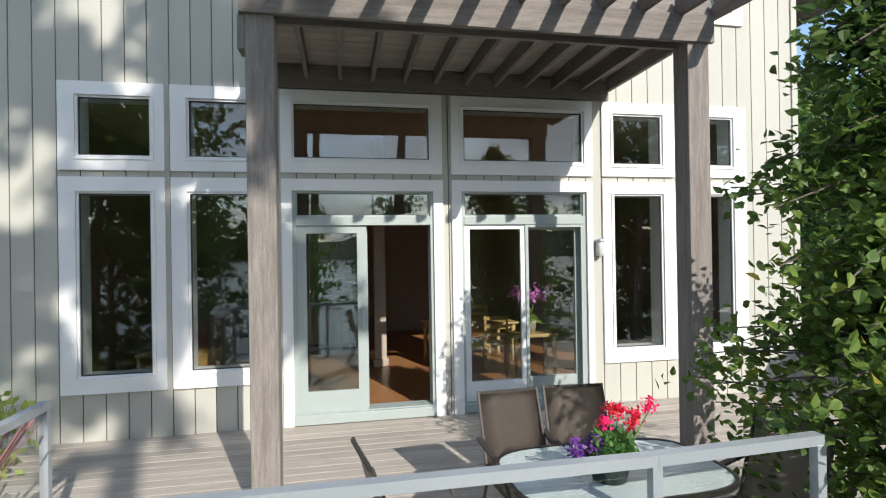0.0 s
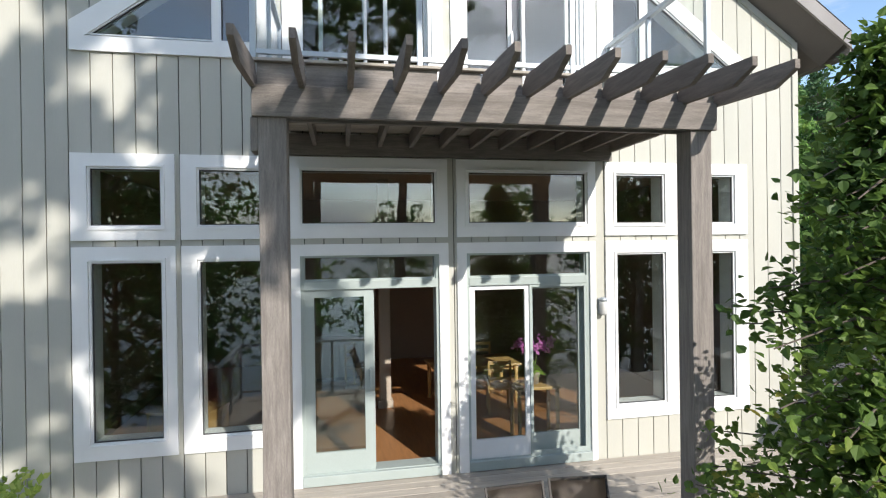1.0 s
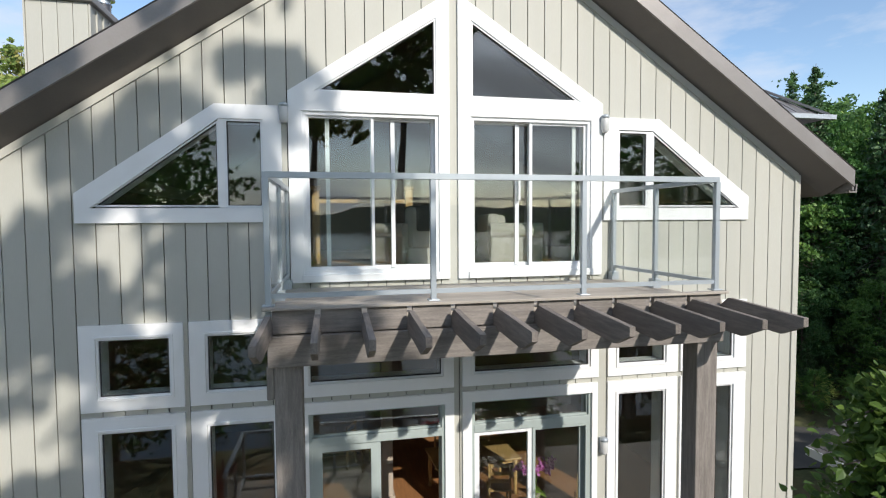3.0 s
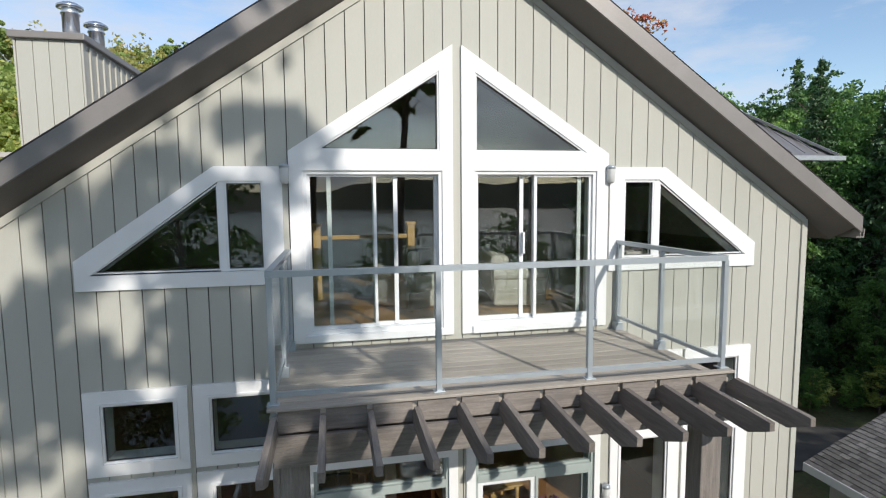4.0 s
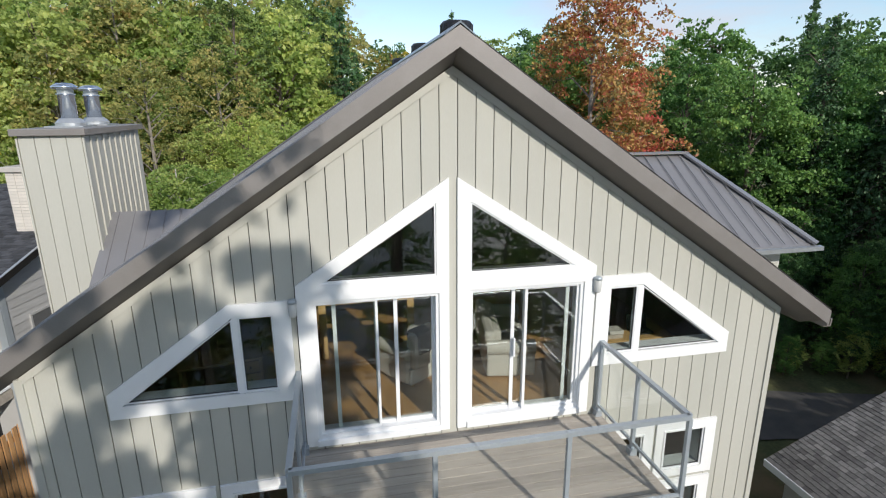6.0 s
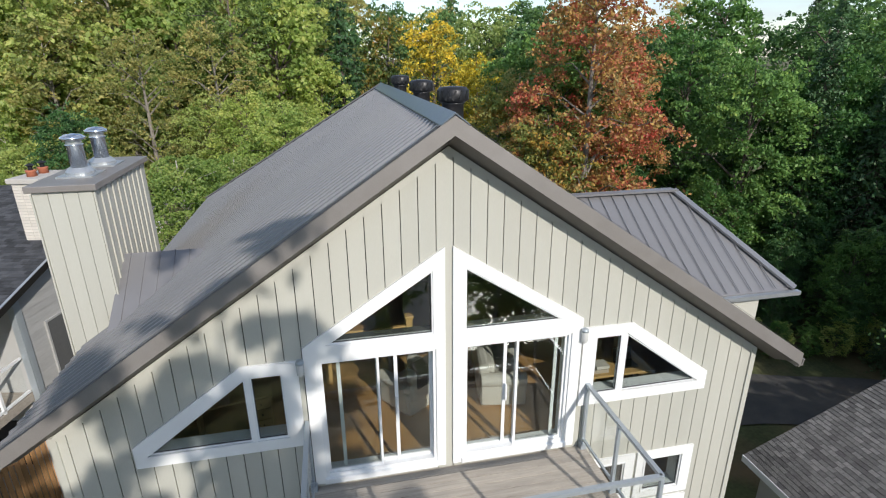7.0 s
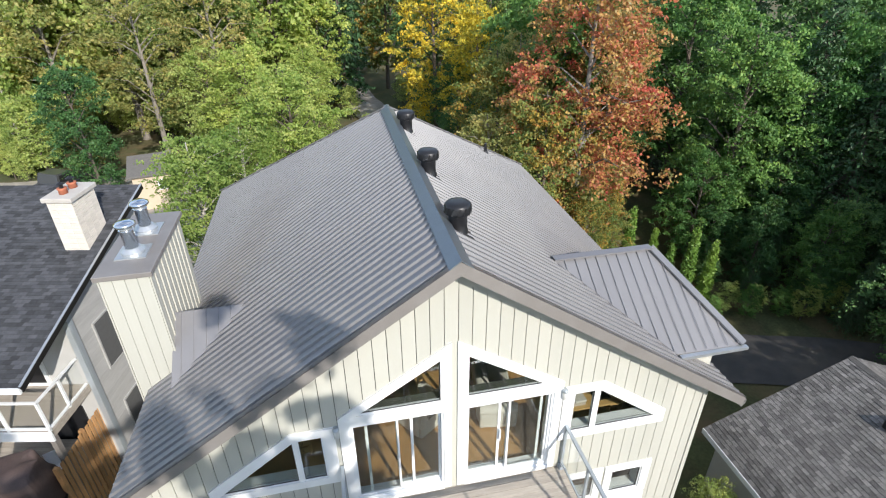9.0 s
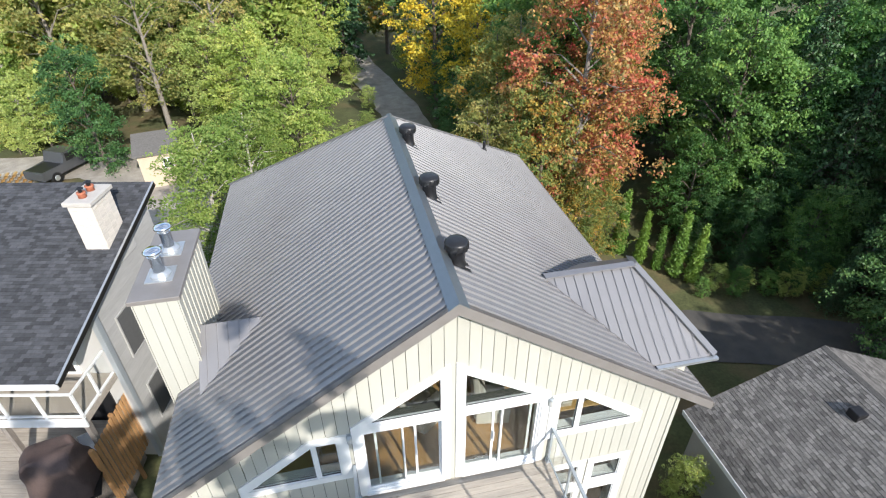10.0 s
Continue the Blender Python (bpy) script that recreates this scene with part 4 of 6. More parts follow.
inner_chair((2.35, 1.3, 0.14), 160)
for x, y, r in ((0.55, 2.0, 185), (1.15, 1.95, 170), (0.6, 3.35, 5), (1.25, 3.3, -8), (-0.95, 3.9, 60)):
    inner_chair((x, y, 0.14), r)
dining = thing("dining_table", "honey pine dining table inside the room", "table", (0.9, 2.65, 0.14), 4, size=1 / SIZE)
part("tabletop", box(B(), -0.85, 0.85, -0.48, 0.48, 0.71, 0.75, 0.012), PINE, dining)
part("apron", box(B(), -0.74, 0.74, -0.38, 0.38, 0.62, 0.708), PINE, dining)
for x in (-0.76, 0.76):
    for y in (-0.40, 0.40):
        part("leg", lathe(B(), [(0.045, 0), (0.03, 0.1), (0.045, 0.4), (0.035, 0.55), (0.05, 0.71)], 12, (x, y, 0)), PINE, dining, smooth=True)
counter = thing("kitchen_counter", "white kitchen island with a pale worktop", "kitchen counter", (-1.7, 4.7, 0.14), 0, size=1 / SIZE)
part("body", box(B(), -1.0, 1.0, -0.3, 0.3, 0.08, 0.88, 0.01), ROOMPALE, counter)
part("worktop", box(B(), -1.06, 1.06, -0.36, 0.36, 0.88, 0.92, 0.008), CREAMFABRIC, counter)
part("plinth", box(B(), -0.97, 0.97, -0.26, 0.26, 0.0, 0.08), DARKMETAL, counter)
for k in range(4):
    dr = part("door", box(B(), -0.97 + k * 0.49, -0.51 + k * 0.49, -0.32, -0.302, 0.12, 0.84, 0.006), ROOMPALE, counter)
    part("handle", box(B(), -0.56 + k * 0.49, -0.545 + k * 0.49, -0.345, -0.32, 0.55, 0.70, 0.003), GALV, dr)


def petals(mat_centres, count, size, spread, rng, flat=0.0):
    """Small folded petals or leaves scattered round centres."""
    v, f = [], []
    for c in mat_centres:
        for _ in range(count):
            p = np.array(c) + rng.normal(0, spread, 3) * np.array([1, 1, 1 - flat])
            d = rng.normal(0, 1, 3)
            d /= np.linalg.norm(d)
            e = np.cross(d, rng.normal(0, 1, 3))
            e /= np.linalg.norm(e)
            s = size * rng.uniform(0.7, 1.25)
            k = len(v)
            v += [p - d * s, p + e * s * 0.6, p + d * s, p - e * s * 0.6]
            f.append((k, k + 1, k + 2, k + 3))
    return v, f


def leaf_part(name, mat, parent, centres, count, size, spread, seed, flat=0.0, label=""):
    v, f = petals(centres, count, size, spread, np.random.default_rng(seed), flat)
    me = bpy.data.meshes.new(name)
    me.from_pydata([tuple(x) for x in v], [], f)
    me.materials.append(mat)
    ob = new(name, me)
    ob.parent = parent
    if label:
        ob["label"] = label
    return ob


orchid = thing("orchid", "pink orchid in a pot on the table inside", "potted plant", (1.28, 0.75, 0.86))
part("pot", lathe(B(), [(0.06, 0), (0.08, 0.14), (0.085, 0.15), (0.07, 0.15)], 16), ROOMPALE, orchid, smooth=True)
for k, (x, y) in enumerate(((-0.18, 0.0), (0.12, 0.03))):
    part("stem", beam_between(beam_between(B(), (0, 0, 0.14), (x * 0.5, y, 0.42), 0.008, 0.008, (0, 1, 0)), (x * 0.5, y, 0.42), (x, y, 0.50), 0.008, 0.008, (0, 1, 0)), CEDARGREEN, orchid)
leaf_part("blossom", PETAL_PINK, orchid, [(-0.24 + 0.042 * i, 0.03 * math.cos(i * 2.1), 0.50 + 0.05 * math.sin(i * 1.7)) for i in range(13)], 22, 0.034, 0.026, 3)
leaf_part("leaf", CEDARGREEN, orchid, [(0, 0, 0.16)], 12, 0.09, 0.05, 4)
stand = thing("plant_stand", "narrow dark table behind the sliding door", "table", (1.28, 0.75, 0.14))
part("top", box(B(), -0.3, 0.3, -0.2, 0.2, 0.68, 0.72, 0.006), PINE, stand)
for x in (-0.26, 0.26):
    for y in (-0.16, 0.16):
        part("leg", box(B(), x - 0.02, x + 0.02, y - 0.02, y + 0.02, 0, 0.68), PINE, stand)


# ---- terrace deck ----
deck = thing("deck", "grey weathered plank deck in front of the house", "deck", kind="structure")
bm = box(B(), -3.05, 6.6, -3.85, 0.0, -0.25, DECK - 0.04)
part("joists", bm, WEATHERED, deck)
part("joists", box(B(), -6.2, -3.05, -2.6, 0.0, -0.25, DECK - 0.04), WEATHERED, deck)
for i in range(27):
    y = -0.142 * (i + 1)
    part("deck_board", box(B(), -6.2 if y > -2.65 else -3.05, 6.6, y, y + 0.136, DECK - 0.04, DECK, 0.004), DECKWOOD, deck)

railing = thing("deck_railing", "grey aluminium railing with glass panels along the deck", "railing")
RZ, RY, RL, RE = 1.02, -3.74, -2.96, 1.07
for x, y in ((RL, RY), (-1.4, RY), (0.19, RY), (RE, RY + 0.04), (RL, -2.9), (RL, -2.14)):
    part("rail_post", box(B(), x - 0.025, x + 0.025, y - 0.025, y + 0.025, DECK, RZ - 0.02, 0.004), RAILMETAL, railing)
for a, b in (((RL, RY), (0.19, RY)), ((0.19, RY), (RE + 0.02, RY + 0.05)), ((RL, RY), (RL, -2.12))):
    for z, w, h in ((RZ, 0.06, 0.05), (0.22, 0.03, 0.035)):
        part("top_rail" if z > 1 else "bottom_rail", beam_between(B(), (*a, z), (*b, z), w, h), RAILMETAL, railing)
for (ax, ay), (cx, cy) in (((RL + 0.03, RY), (-1.43, RY)), ((-1.37, RY), (0.16, RY)), ((0.22, RY), (RE - 0.03, RY + 0.04)), ((RL, RY + 0.03), (RL, -2.93)), ((RL, -2.87), (RL, -2.17))):
    g = part("glass_panel", beam_between(B(), (ax, ay, 0.60), (cx, cy, 0.60), 0.008, 0.70), RAILGLASS, railing)
    g.visible_shadow = False


# ---- table, chairs, flowers ----
CHAIRFRAME = material("brown_powder_coat", (0.045, 0.038, 0.033), 0.6, vary=0.1)


def sling_chair(at, turn):
    """Patio chair: the sitter looks along -y."""
    c = thing("patio_chair", "taupe sling patio chair with a dark metal frame", "chair", at, turn, "chairs round the patio table", size=1 / SIZE)
    bm = B()
    rows = []
    for k in range(9):
        t = k / 8
        y, z = 0.20 + 0.20 * t + 0.03 * math.sin(t * 3), 0.40 + 0.58 * t
        rows.append([bm.verts.new((x, y + 0.015 * (1 - (x / 0.24) ** 2), z)) for x in (-0.255, -0.12, 0, 0.12, 0.255)])
    for a, b in zip(rows, rows[1:]):
        for i in range(4):
            bm.faces.new((a[i], a[i + 1], b[i + 1], b[i]))
    bmesh.ops.solidify(bm, geom=bm.faces[:], thickness=0.008)
    part("backrest", bm, SLING, c, smooth=True)
    bm = B()
    rows = [[bm.verts.new((x, -0.28 + 0.48 * k / 5, 0.42 - 0.03 * math.sin(k / 5 * 3) - 0.015 * (1 - (x / 0.24) ** 2))) for x in (-0.24, -0.12, 0, 0.12, 0.24)] for k in range(6)]
    for a, b in zip(rows, rows[1:]):
        for i in range(4):
            bm.faces.new((a[i], a[i + 1], b[i + 1], b[i]))
    bmesh.ops.solidify(bm, geom=bm.faces[:], thickness=0.008)
    part("seat", bm, SLING, c, smooth=True)
    for s in (-1, 1):
        x = s * 0.255
        bm = B()
        for a, b in (((x, 0.20, 0.40), (x, 0.42, 1.0)), ((x, 0.20, 0.40), (x, -0.30, 0.42)), ((x, -0.30, 0.42), (x, -0.27, 0.0)), ((x, 0.18, 0.42), (x, 0.40, 0.0))):
            beam_between(bm, a, b, 0.018, 0.018, (1, 0, 0))
        part("side_frame", bm, CHAIRFRAME, c)
        bm = B()
        beam_between(bm, (x + s * 0.03, 0.32, 0.66), (x + s * 0.03, -0.22, 0.62), 0.04, 0.022)
        beam_between(bm, (x + s * 0.03, -0.22, 0.62), (x, -0.28, 0.42), 0.022, 0.022, (1, 0, 0))
        part("armrest", bm, CHAIRFRAME, c)
    part("top_bar", beam_between(B(), (-0.25, 0.425, 0.985), (0.25, 0.425, 0.985), 0.022, 0.022), CHAIRFRAME, c)
    part("front_bar", beam_between(B(), (-0.25, -0.29, 0.42), (0.25, -0.29, 0.42), 0.022, 0.022), CHAIRFRAME, c)
    return c


chair = sling_chair((0.02, -2.60, DECK), 3)
for x, y, r in ((0.47, -2.58, -5), (1.10, -3.30, -72), (-0.70, -3.12, 100)):
    copy_thing(chair, pose(x, y, DECK, 0, 0, r))

TABLEGLASS = material("frosted_table_glass", (0.50, 0.57, 0.55), 0.16, vary=0.12, scale=14, bump=0.6, bump_scale=45)
table = thing("patio_table", "patio table with a rippled glass top", "table", (0.30, -3.16, DECK), size=0.9)
bm = B()
pts = []
for i in range(40):
    a = i * math.tau / 40
    pts.append((0.66 * abs(math.cos(a)) ** 0.5 * math.copysign(1, math.cos(a)), 0.42 * abs(math.sin(a)) ** 0.5 * math.copysign(1, math.sin(a))))
lo, hi = [bm.verts.new((x, y, 0.70)) for x, y in pts], [bm.verts.new((x, y, 0.708)) for x, y in pts]
bm.faces.new(lo[::-1]), bm.faces.new(hi)
for i in range(40):
    bm.faces.new((lo[i], lo[(i + 1) % 40], hi[(i + 1) % 40], hi[i]))
part("glass_top", bm, TABLEGLASS, table)
bm = B()
for i in range(40):
    a, b = pts[i], pts[(i + 1) % 40]
    beam_between(bm, (a[0] * 1.012, a[1] * 1.012, 0.70), (b[0] * 1.012, b[1] * 1.012, 0.70), 0.02, 0.03)
part("rim", bm, DARKMETAL, table)
for x in (-0.5, 0.5):
    for y in (-0.3, 0.3):
        part("leg", beam_between(B(), (x * 0.9, y * 0.9, 0.70), (x, y, 0), 0.03, 0.03, (1, 0, 0)), DARKMETAL, table)

flowers = thing("flower_pot", "dark pot with magenta geraniums and purple trailing flowers", "potted flowers", (0.22, -3.28, DECK + 0.9 * 0.709))
part("pot", lathe(B(), [(0.085, 0), (0.115, 0.11), (0.125, 0.12), (0.11, 0.12)], 20), material("dark_green_glaze", (0.02, 0.04, 0.035), 0.25), flowers, smooth=True)
rng = np.random.default_rng(11)
leaf_part("leaves", GREEN, flowers, [(rng.uniform(-0.09, 0.13), rng.uniform(-0.09, 0.09), rng.uniform(0.12, 0.22)) for _ in range(40)], 9, 0.026, 0.025, 5)
leaf_part("trailing_blossom", PETAL_PURPLE, flowers, [(rng.uniform(-0.20, -0.04), rng.uniform(-0.08, 0.08), rng.uniform(0.08, 0.22)) for _ in range(28)], 14, 0.014, 0.018, 6)
for k, (x, y, z) in enumerate(((-0.02, 0.0, 0.30), (0.04, 0.05, 0.35), (0.12, -0.02, 0.29), (0.16, 0.03, 0.32), (0.26, 0.03, 0.36), (0.09, 0.06, 0.33))):
    part("flower_stem", beam_between(B(), (x * 0.4, y * 0.4, 0.12), (x, y, z - 0.02), 0.006, 0.006, (0, 1, 0)), CEDARGREEN, flowers)
    leaf_part("blossom", PETAL_RED, flowers, [(x, y, z)], 70, 0.014, 0.02, 20 + k)

grill = thing("covered_grill", "barbecue under a black weatherproof cover on the deck", "grill", (5.2, -1.0, DECK))
bm = box(B(), -0.75, 0.75, -0.33, 0.33, 0.0, 1.02, 0.09)
bmesh.ops.subdivide_edges(bm, edges=bm.edges[:], cuts=2, use_grid_fill=True)
for v in bm.verts:
    v.co += Vector((noise.noise(v.co * 3.1), noise.noise(v.co * 3.1 + Vector((7, 0, 0))), 0)) * 0.045
    if v.co.z > 0.8 and abs(v.co.x) > 0.45:
        v.co.z -= 0.14
part("cover", bm, BLACKCOVER, grill, smooth=True)
part("hem", box(B(), -0.77, 0.77, -0.35, 0.35, 0.05, 0.10, 0.02), BLACKCOVER, grill)


# ---- land and water ----
def smooth(a, b, t):
    t = min(1.0, max(0.0, (t - a) / (b - a)))
    return t * t * (3 - 2 * t)


def land(x, y):
    """Height of the ground: a terrace by the house, a rise behind, a bank down to the lake."""
    z = -2.5 + 1.9 * smooth(8, 26, y) + 1.2 * smooth(-3, -9, x) * smooth(2, 12, y) * (1 - smooth(8, 26, y)) + 9.0 * smooth(70, 260, y)
    z -= 4.2 * smooth(-9, -24, y)
    return z + 0.18 * noise.noise(Vector((x * 0.11, y * 0.11, 0))) * smooth(2, 12, abs(y) + abs(x) * 0.3)


def ground_sheet():
    xs = [-900, -500, -250, -140, -90] + [-60 + 2.0 * i for i in range(61)] + [90, 140, 250, 500, 900]
    ys = [-1200, -600, -300, -150, -80, -50] + [-36 + 2.0 * i for i in range(60)] + [100, 140, 200, 300, 500, 900]
    v = [(x, y, land(x, y)) for y in ys for x in xs]
    k = len(xs)
    f = [(j * k + i, j * k + i + 1, (j + 1) * k + i + 1, (j + 1) * k + i) for j in range(len(ys) - 1) for i in range(k - 1)]
    me = bpy.data.meshes.new("ground")
    me.from_pydata(v, [], f)
    me.polygons.foreach_set("use_smooth", [True] * len(f))
    return me


EARTH = material("leaf_litter_and_grass", (0.075, 0.085, 0.032), 0.95, vary=0.45, scale=0.8, bump=0.8, bump_scale=9, stain=(0.17, 0.115, 0.06), stain_amount=0.9, stain_scale=0.35)
GRAVEL = material("pale_gravel", (0.38, 0.345, 0.30), 0.95, vary=0.25, scale=2.0, bump=0.7, bump_scale=30, stain=(0.14, 0.12, 0.10), stain_amount=0.6, stain_scale=0.7)
# Darker than the gravel: the side drive's tree shade is put into the colour.
SHADE_PAVING = material("shade_dark_paving", (0.075, 0.072, 0.068), 0.9, vary=0.2, scale=2.0, bump=0.5, bump_scale=40, stain=(0.13, 0.115, 0.095), stain_amount=0.7, stain_scale=0.8)
me = ground_sheet()
me.materials.append(EARTH)
tagged(new("ground", me), "grass and leaf litter under the trees", "ground", kind="structure")
WATER = material("lake_water", (0.02, 0.035, 0.045), 0.2, vary=0.1, scale=0.2, bump=0.35, bump_scale=1.4, stretch=(0.5, 1.5, 1))
bm = B()
v = [bm.verts.new(p) for p in ((-900, -1200, -5.2), (900, -1200, -5.2), (900, -14, -5.2), (-900, -14, -5.2))]
bm.faces.new(v)
tagged(part("water", bm, WATER), "wide lake reaching to the far shore", "lake", kind="structure")
FARWOOD = material("far_wooded_hill", (0.035, 0.055, 0.03), 0.95, vary=0.4, scale=0.05, bump=0.0)
bm = B()
top, base = [], []
for i in range(90):
    a = math.radians(180 + i * 2)
    r = 560 + 40 * noise.noise(Vector((i * 0.21, 3, 0)))
    h = 22 + 16 * noise.noise(Vector((i * 0.13, 0, 5))) + 5 * noise.noise(Vector((i * 0.9, 2, 5)))
    base.append(bm.verts.new((r * math.cos(a), r * math.sin(a), -6)))
    top.append(bm.verts.new((r * 1.12 * math.cos(a), r * 1.12 * math.sin(a), h)))
for i in range(89):
    bm.faces.new((base[i], base[i + 1], top[i + 1], top[i]))
tagged(part("backdrop", bm, FARWOOD, smooth=True), "dark wooded hills across the lake", "hills", kind="structure")


def strip(name, line, width, mat, label, category):
    """A road that lies on the ground along a line."""
    bm = B()
    pts = []
    for (ax, ay), (bx, by) in zip(line, line[1:]):
        k = max(2, int(math.hypot(bx - ax, by - ay) / 1.0))
        pts += [(ax + (bx - ax) * i / k, ay + (by - ay) * i / k) for i in range(k)]
    pts.append(line[-1])
    rows = []
    for i, (x, y) in enumerate(pts):
        (px, py), (qx, qy) = pts[max(0, i - 1)], pts[min(len(pts) - 1, i + 1)]
        d = Vector((qx - px, qy - py)).normalized()
        w = width * (1 + 0.14 * noise.noise(Vector((x * 0.4, y * 0.4, 9))))
        rows.append([bm.verts.new((x - d.y * s * w, y + d.x * s * w, max(land(x - d.y * s * w, y + d.x * s * w), land(x, y)) + 0.05)) for s in (1, 0.5, 0, -0.5, -1)])
    for a, b in zip(rows, rows[1:]):
        for i in range(4):
            bm.faces.new((a[i], a[i + 1], b[i + 1], b[i]))
    return tagged(part(name, bm, mat, smooth=True), label, category, kind="structure")


strip("road", [(-1, 66), (1.0, 50), (2.6, 40), (3.6, 33), (3.8, 26), (2.5, 20), (0.5, 15)], 1.6, GRAVEL, "shaded gravel driveway through the trees", "driveway")
# The trees' shade on this drive is in its dark colour.
strip("road", [(7.5, 8.5), (10, 8.6), (13, 8.2), (16.5, 7.0), (22, 5)], 1.5, SHADE_PAVING, "drive beside the house in a dark colour that stands for shade", "driveway")
strip("yard", [(-9.6, 16), (-10.4, 21), (-11.5, 25), (-16, 28), (-24, 29)], 1.9, GRAVEL, "pale gravel yard behind the neighbouring house", "yard")


# ---- trees ----
def quads_mesh(name, centres, axis_u, axis_v, mat):
    """Many separate four-cornered leaves."""
    k = len(centres)
    v = np.empty((k, 4, 3), np.float32)
    v[:, 0], v[:, 1], v[:, 2], v[:, 3] = centres - axis_u, centres + axis_v, centres + axis_u, centres - axis_v
    me = bpy.data.meshes.new(name)
    me.vertices.add(k * 4)
    me.vertices.foreach_set("co", v.ravel())
    me.loops.add(k * 4)
    me.loops.foreach_set("vertex_index", np.arange(k * 4, dtype=np.int32))
    me.polygons.add(k)
    me.polygons.foreach_set("loop_start", np.arange(0, k * 4, 4, dtype=np.int32))
    me.polygons.foreach_set("loop_total", np.full(k, 4, dtype=np.int32))
    me.update()
    me.validate()
    me.materials.append(mat)
    return me


def limb(bm, path, r0, r1, sides=7):
    rings = []
    for i, p in enumerate(path):
        p = Vector(p)
        d = (Vector(path[min(i + 1, len(path) - 1)]) - Vector(path[max(i - 1, 0)])).normalized()
        s = d.cross(Vector((0.31, 0.87, 0.2))).normalized()
        u = s.cross(d)
        r = r0 + (r1 - r0) * i / (len(path) - 1)
        rings.append([bm.verts.new(p + (s * math.cos(a) + u * math.sin(a)) * r) for a in (math.tau * k / sides for k in range(sides))])
    for a, b in zip(rings, rings[1:]):
        for k in range(sides):
            bm.faces.new((a[k], a[(k + 1) % sides], b[(k + 1) % sides], b[k]))
    bm.faces.new(rings[-1])


def unit(a):
    return a / np.maximum(1e-6, np.linalg.norm(a, axis=1, keepdims=True))


def leaf_frames(rng, count, size, droop=0.3):
    n = unit(rng.normal(0, 1, (count, 3)) + np.array([0.1, -0.35, 0.5]))
    u = unit(np.cross(n, rng.normal(0, 1, (count, 3))))
    v = np.cross(n, u)
    s = (size * rng.uniform(0.65, 1.3, (count, 1)))
    return u * s, v * s * 0.62


def broadleaf(name, label, mat, height, radius, seed, leaves=9000, size=0.15, start=0.28, bark=None, clumps=70, at=(0, 0, 0), spread=0.62, group=""):
    """A tapered trunk with limbs, and a ragged crown of leaf clumps at the limb ends."""
    rng = np.random.default_rng(seed)
    tree = thing(name, label, "tree", at, group=group)
    bm = B()
    bend = rng.normal(0, 0.25, 2)
    trunk = [(bend[0] * (t ** 2) * height * 0.12, bend[1] * (t ** 2) * height * 0.12, t * height * 0.93 - 0.4) for t in np.linspace(0, 1, 9)]
    limb(bm, trunk, height * 0.012 + 0.04, 0.02, 9)
    ends = []
    for i in range(clumps):
        t = start + (0.97 - start) * (i + rng.uniform(0, 1)) / clumps
        k = (t - start) / (1 - start)
        reach = radius * (math.sin(math.pi * min(1, 0.16 + 0.80 * k)) ** 0.75) * rng.uniform(0.35, 1.05)
        a = i * 2.399 + rng.normal(0, 0.4)
        j = min(7, int(t * 8))
        f = t * 8 - j
        base = np.array(trunk[j]) * (1 - f) + np.array(trunk[j + 1]) * f if j < 8 else np.array(trunk[8])
        end = base + np.array([math.cos(a) * reach, math.sin(a) * reach, reach * rng.uniform(0.05, 0.55)])
        ends.append(end)
        if i % 2 == 0:
            mid = (base + end) / 2 + np.array([0, 0, reach * 0.10])
            limb(bm, [base - np.array([0, 0, reach * 0.2]), mid, end], max(0.015, 0.018 * reach + 0.008), 0.006, 5)
    part("trunk", bm, bark or BARK, tree)
    ends = np.array(ends)
    sprays = 6
    offs = rng.normal(0, 1, (clumps, sprays, 3)) * np.array([1, 1, 0.8]) * radius * 0.15
    tilt = rng.normal(0, 0.35, (clumps, sprays, 2))
    weight = rng.uniform(0.3, 1.0, (clumps, sprays)).ravel()
    pick = rng.choice(clumps * sprays, leaves, p=weight / weight.sum())
    ci, si = pick // sprays, pick % sprays
    local = rng.normal(0, 1, (leaves, 3)) * np.array([1, 1, 0.22]) * radius * 0.072 * (spread / 0.62)
    local[:, 2] += local[:, 0] * tilt[ci, si, 0] + local[:, 1] * tilt[ci, si, 1] - 0.5 * np.hypot(local[:, 0], local[:, 1])
    c = ends[ci] + offs[ci, si] + local
    u, v = leaf_frames(rng, leaves, size)
    crown = new("crown", quads_mesh("crown", c, u, v, mat))
    crown.parent = tree
    return tree


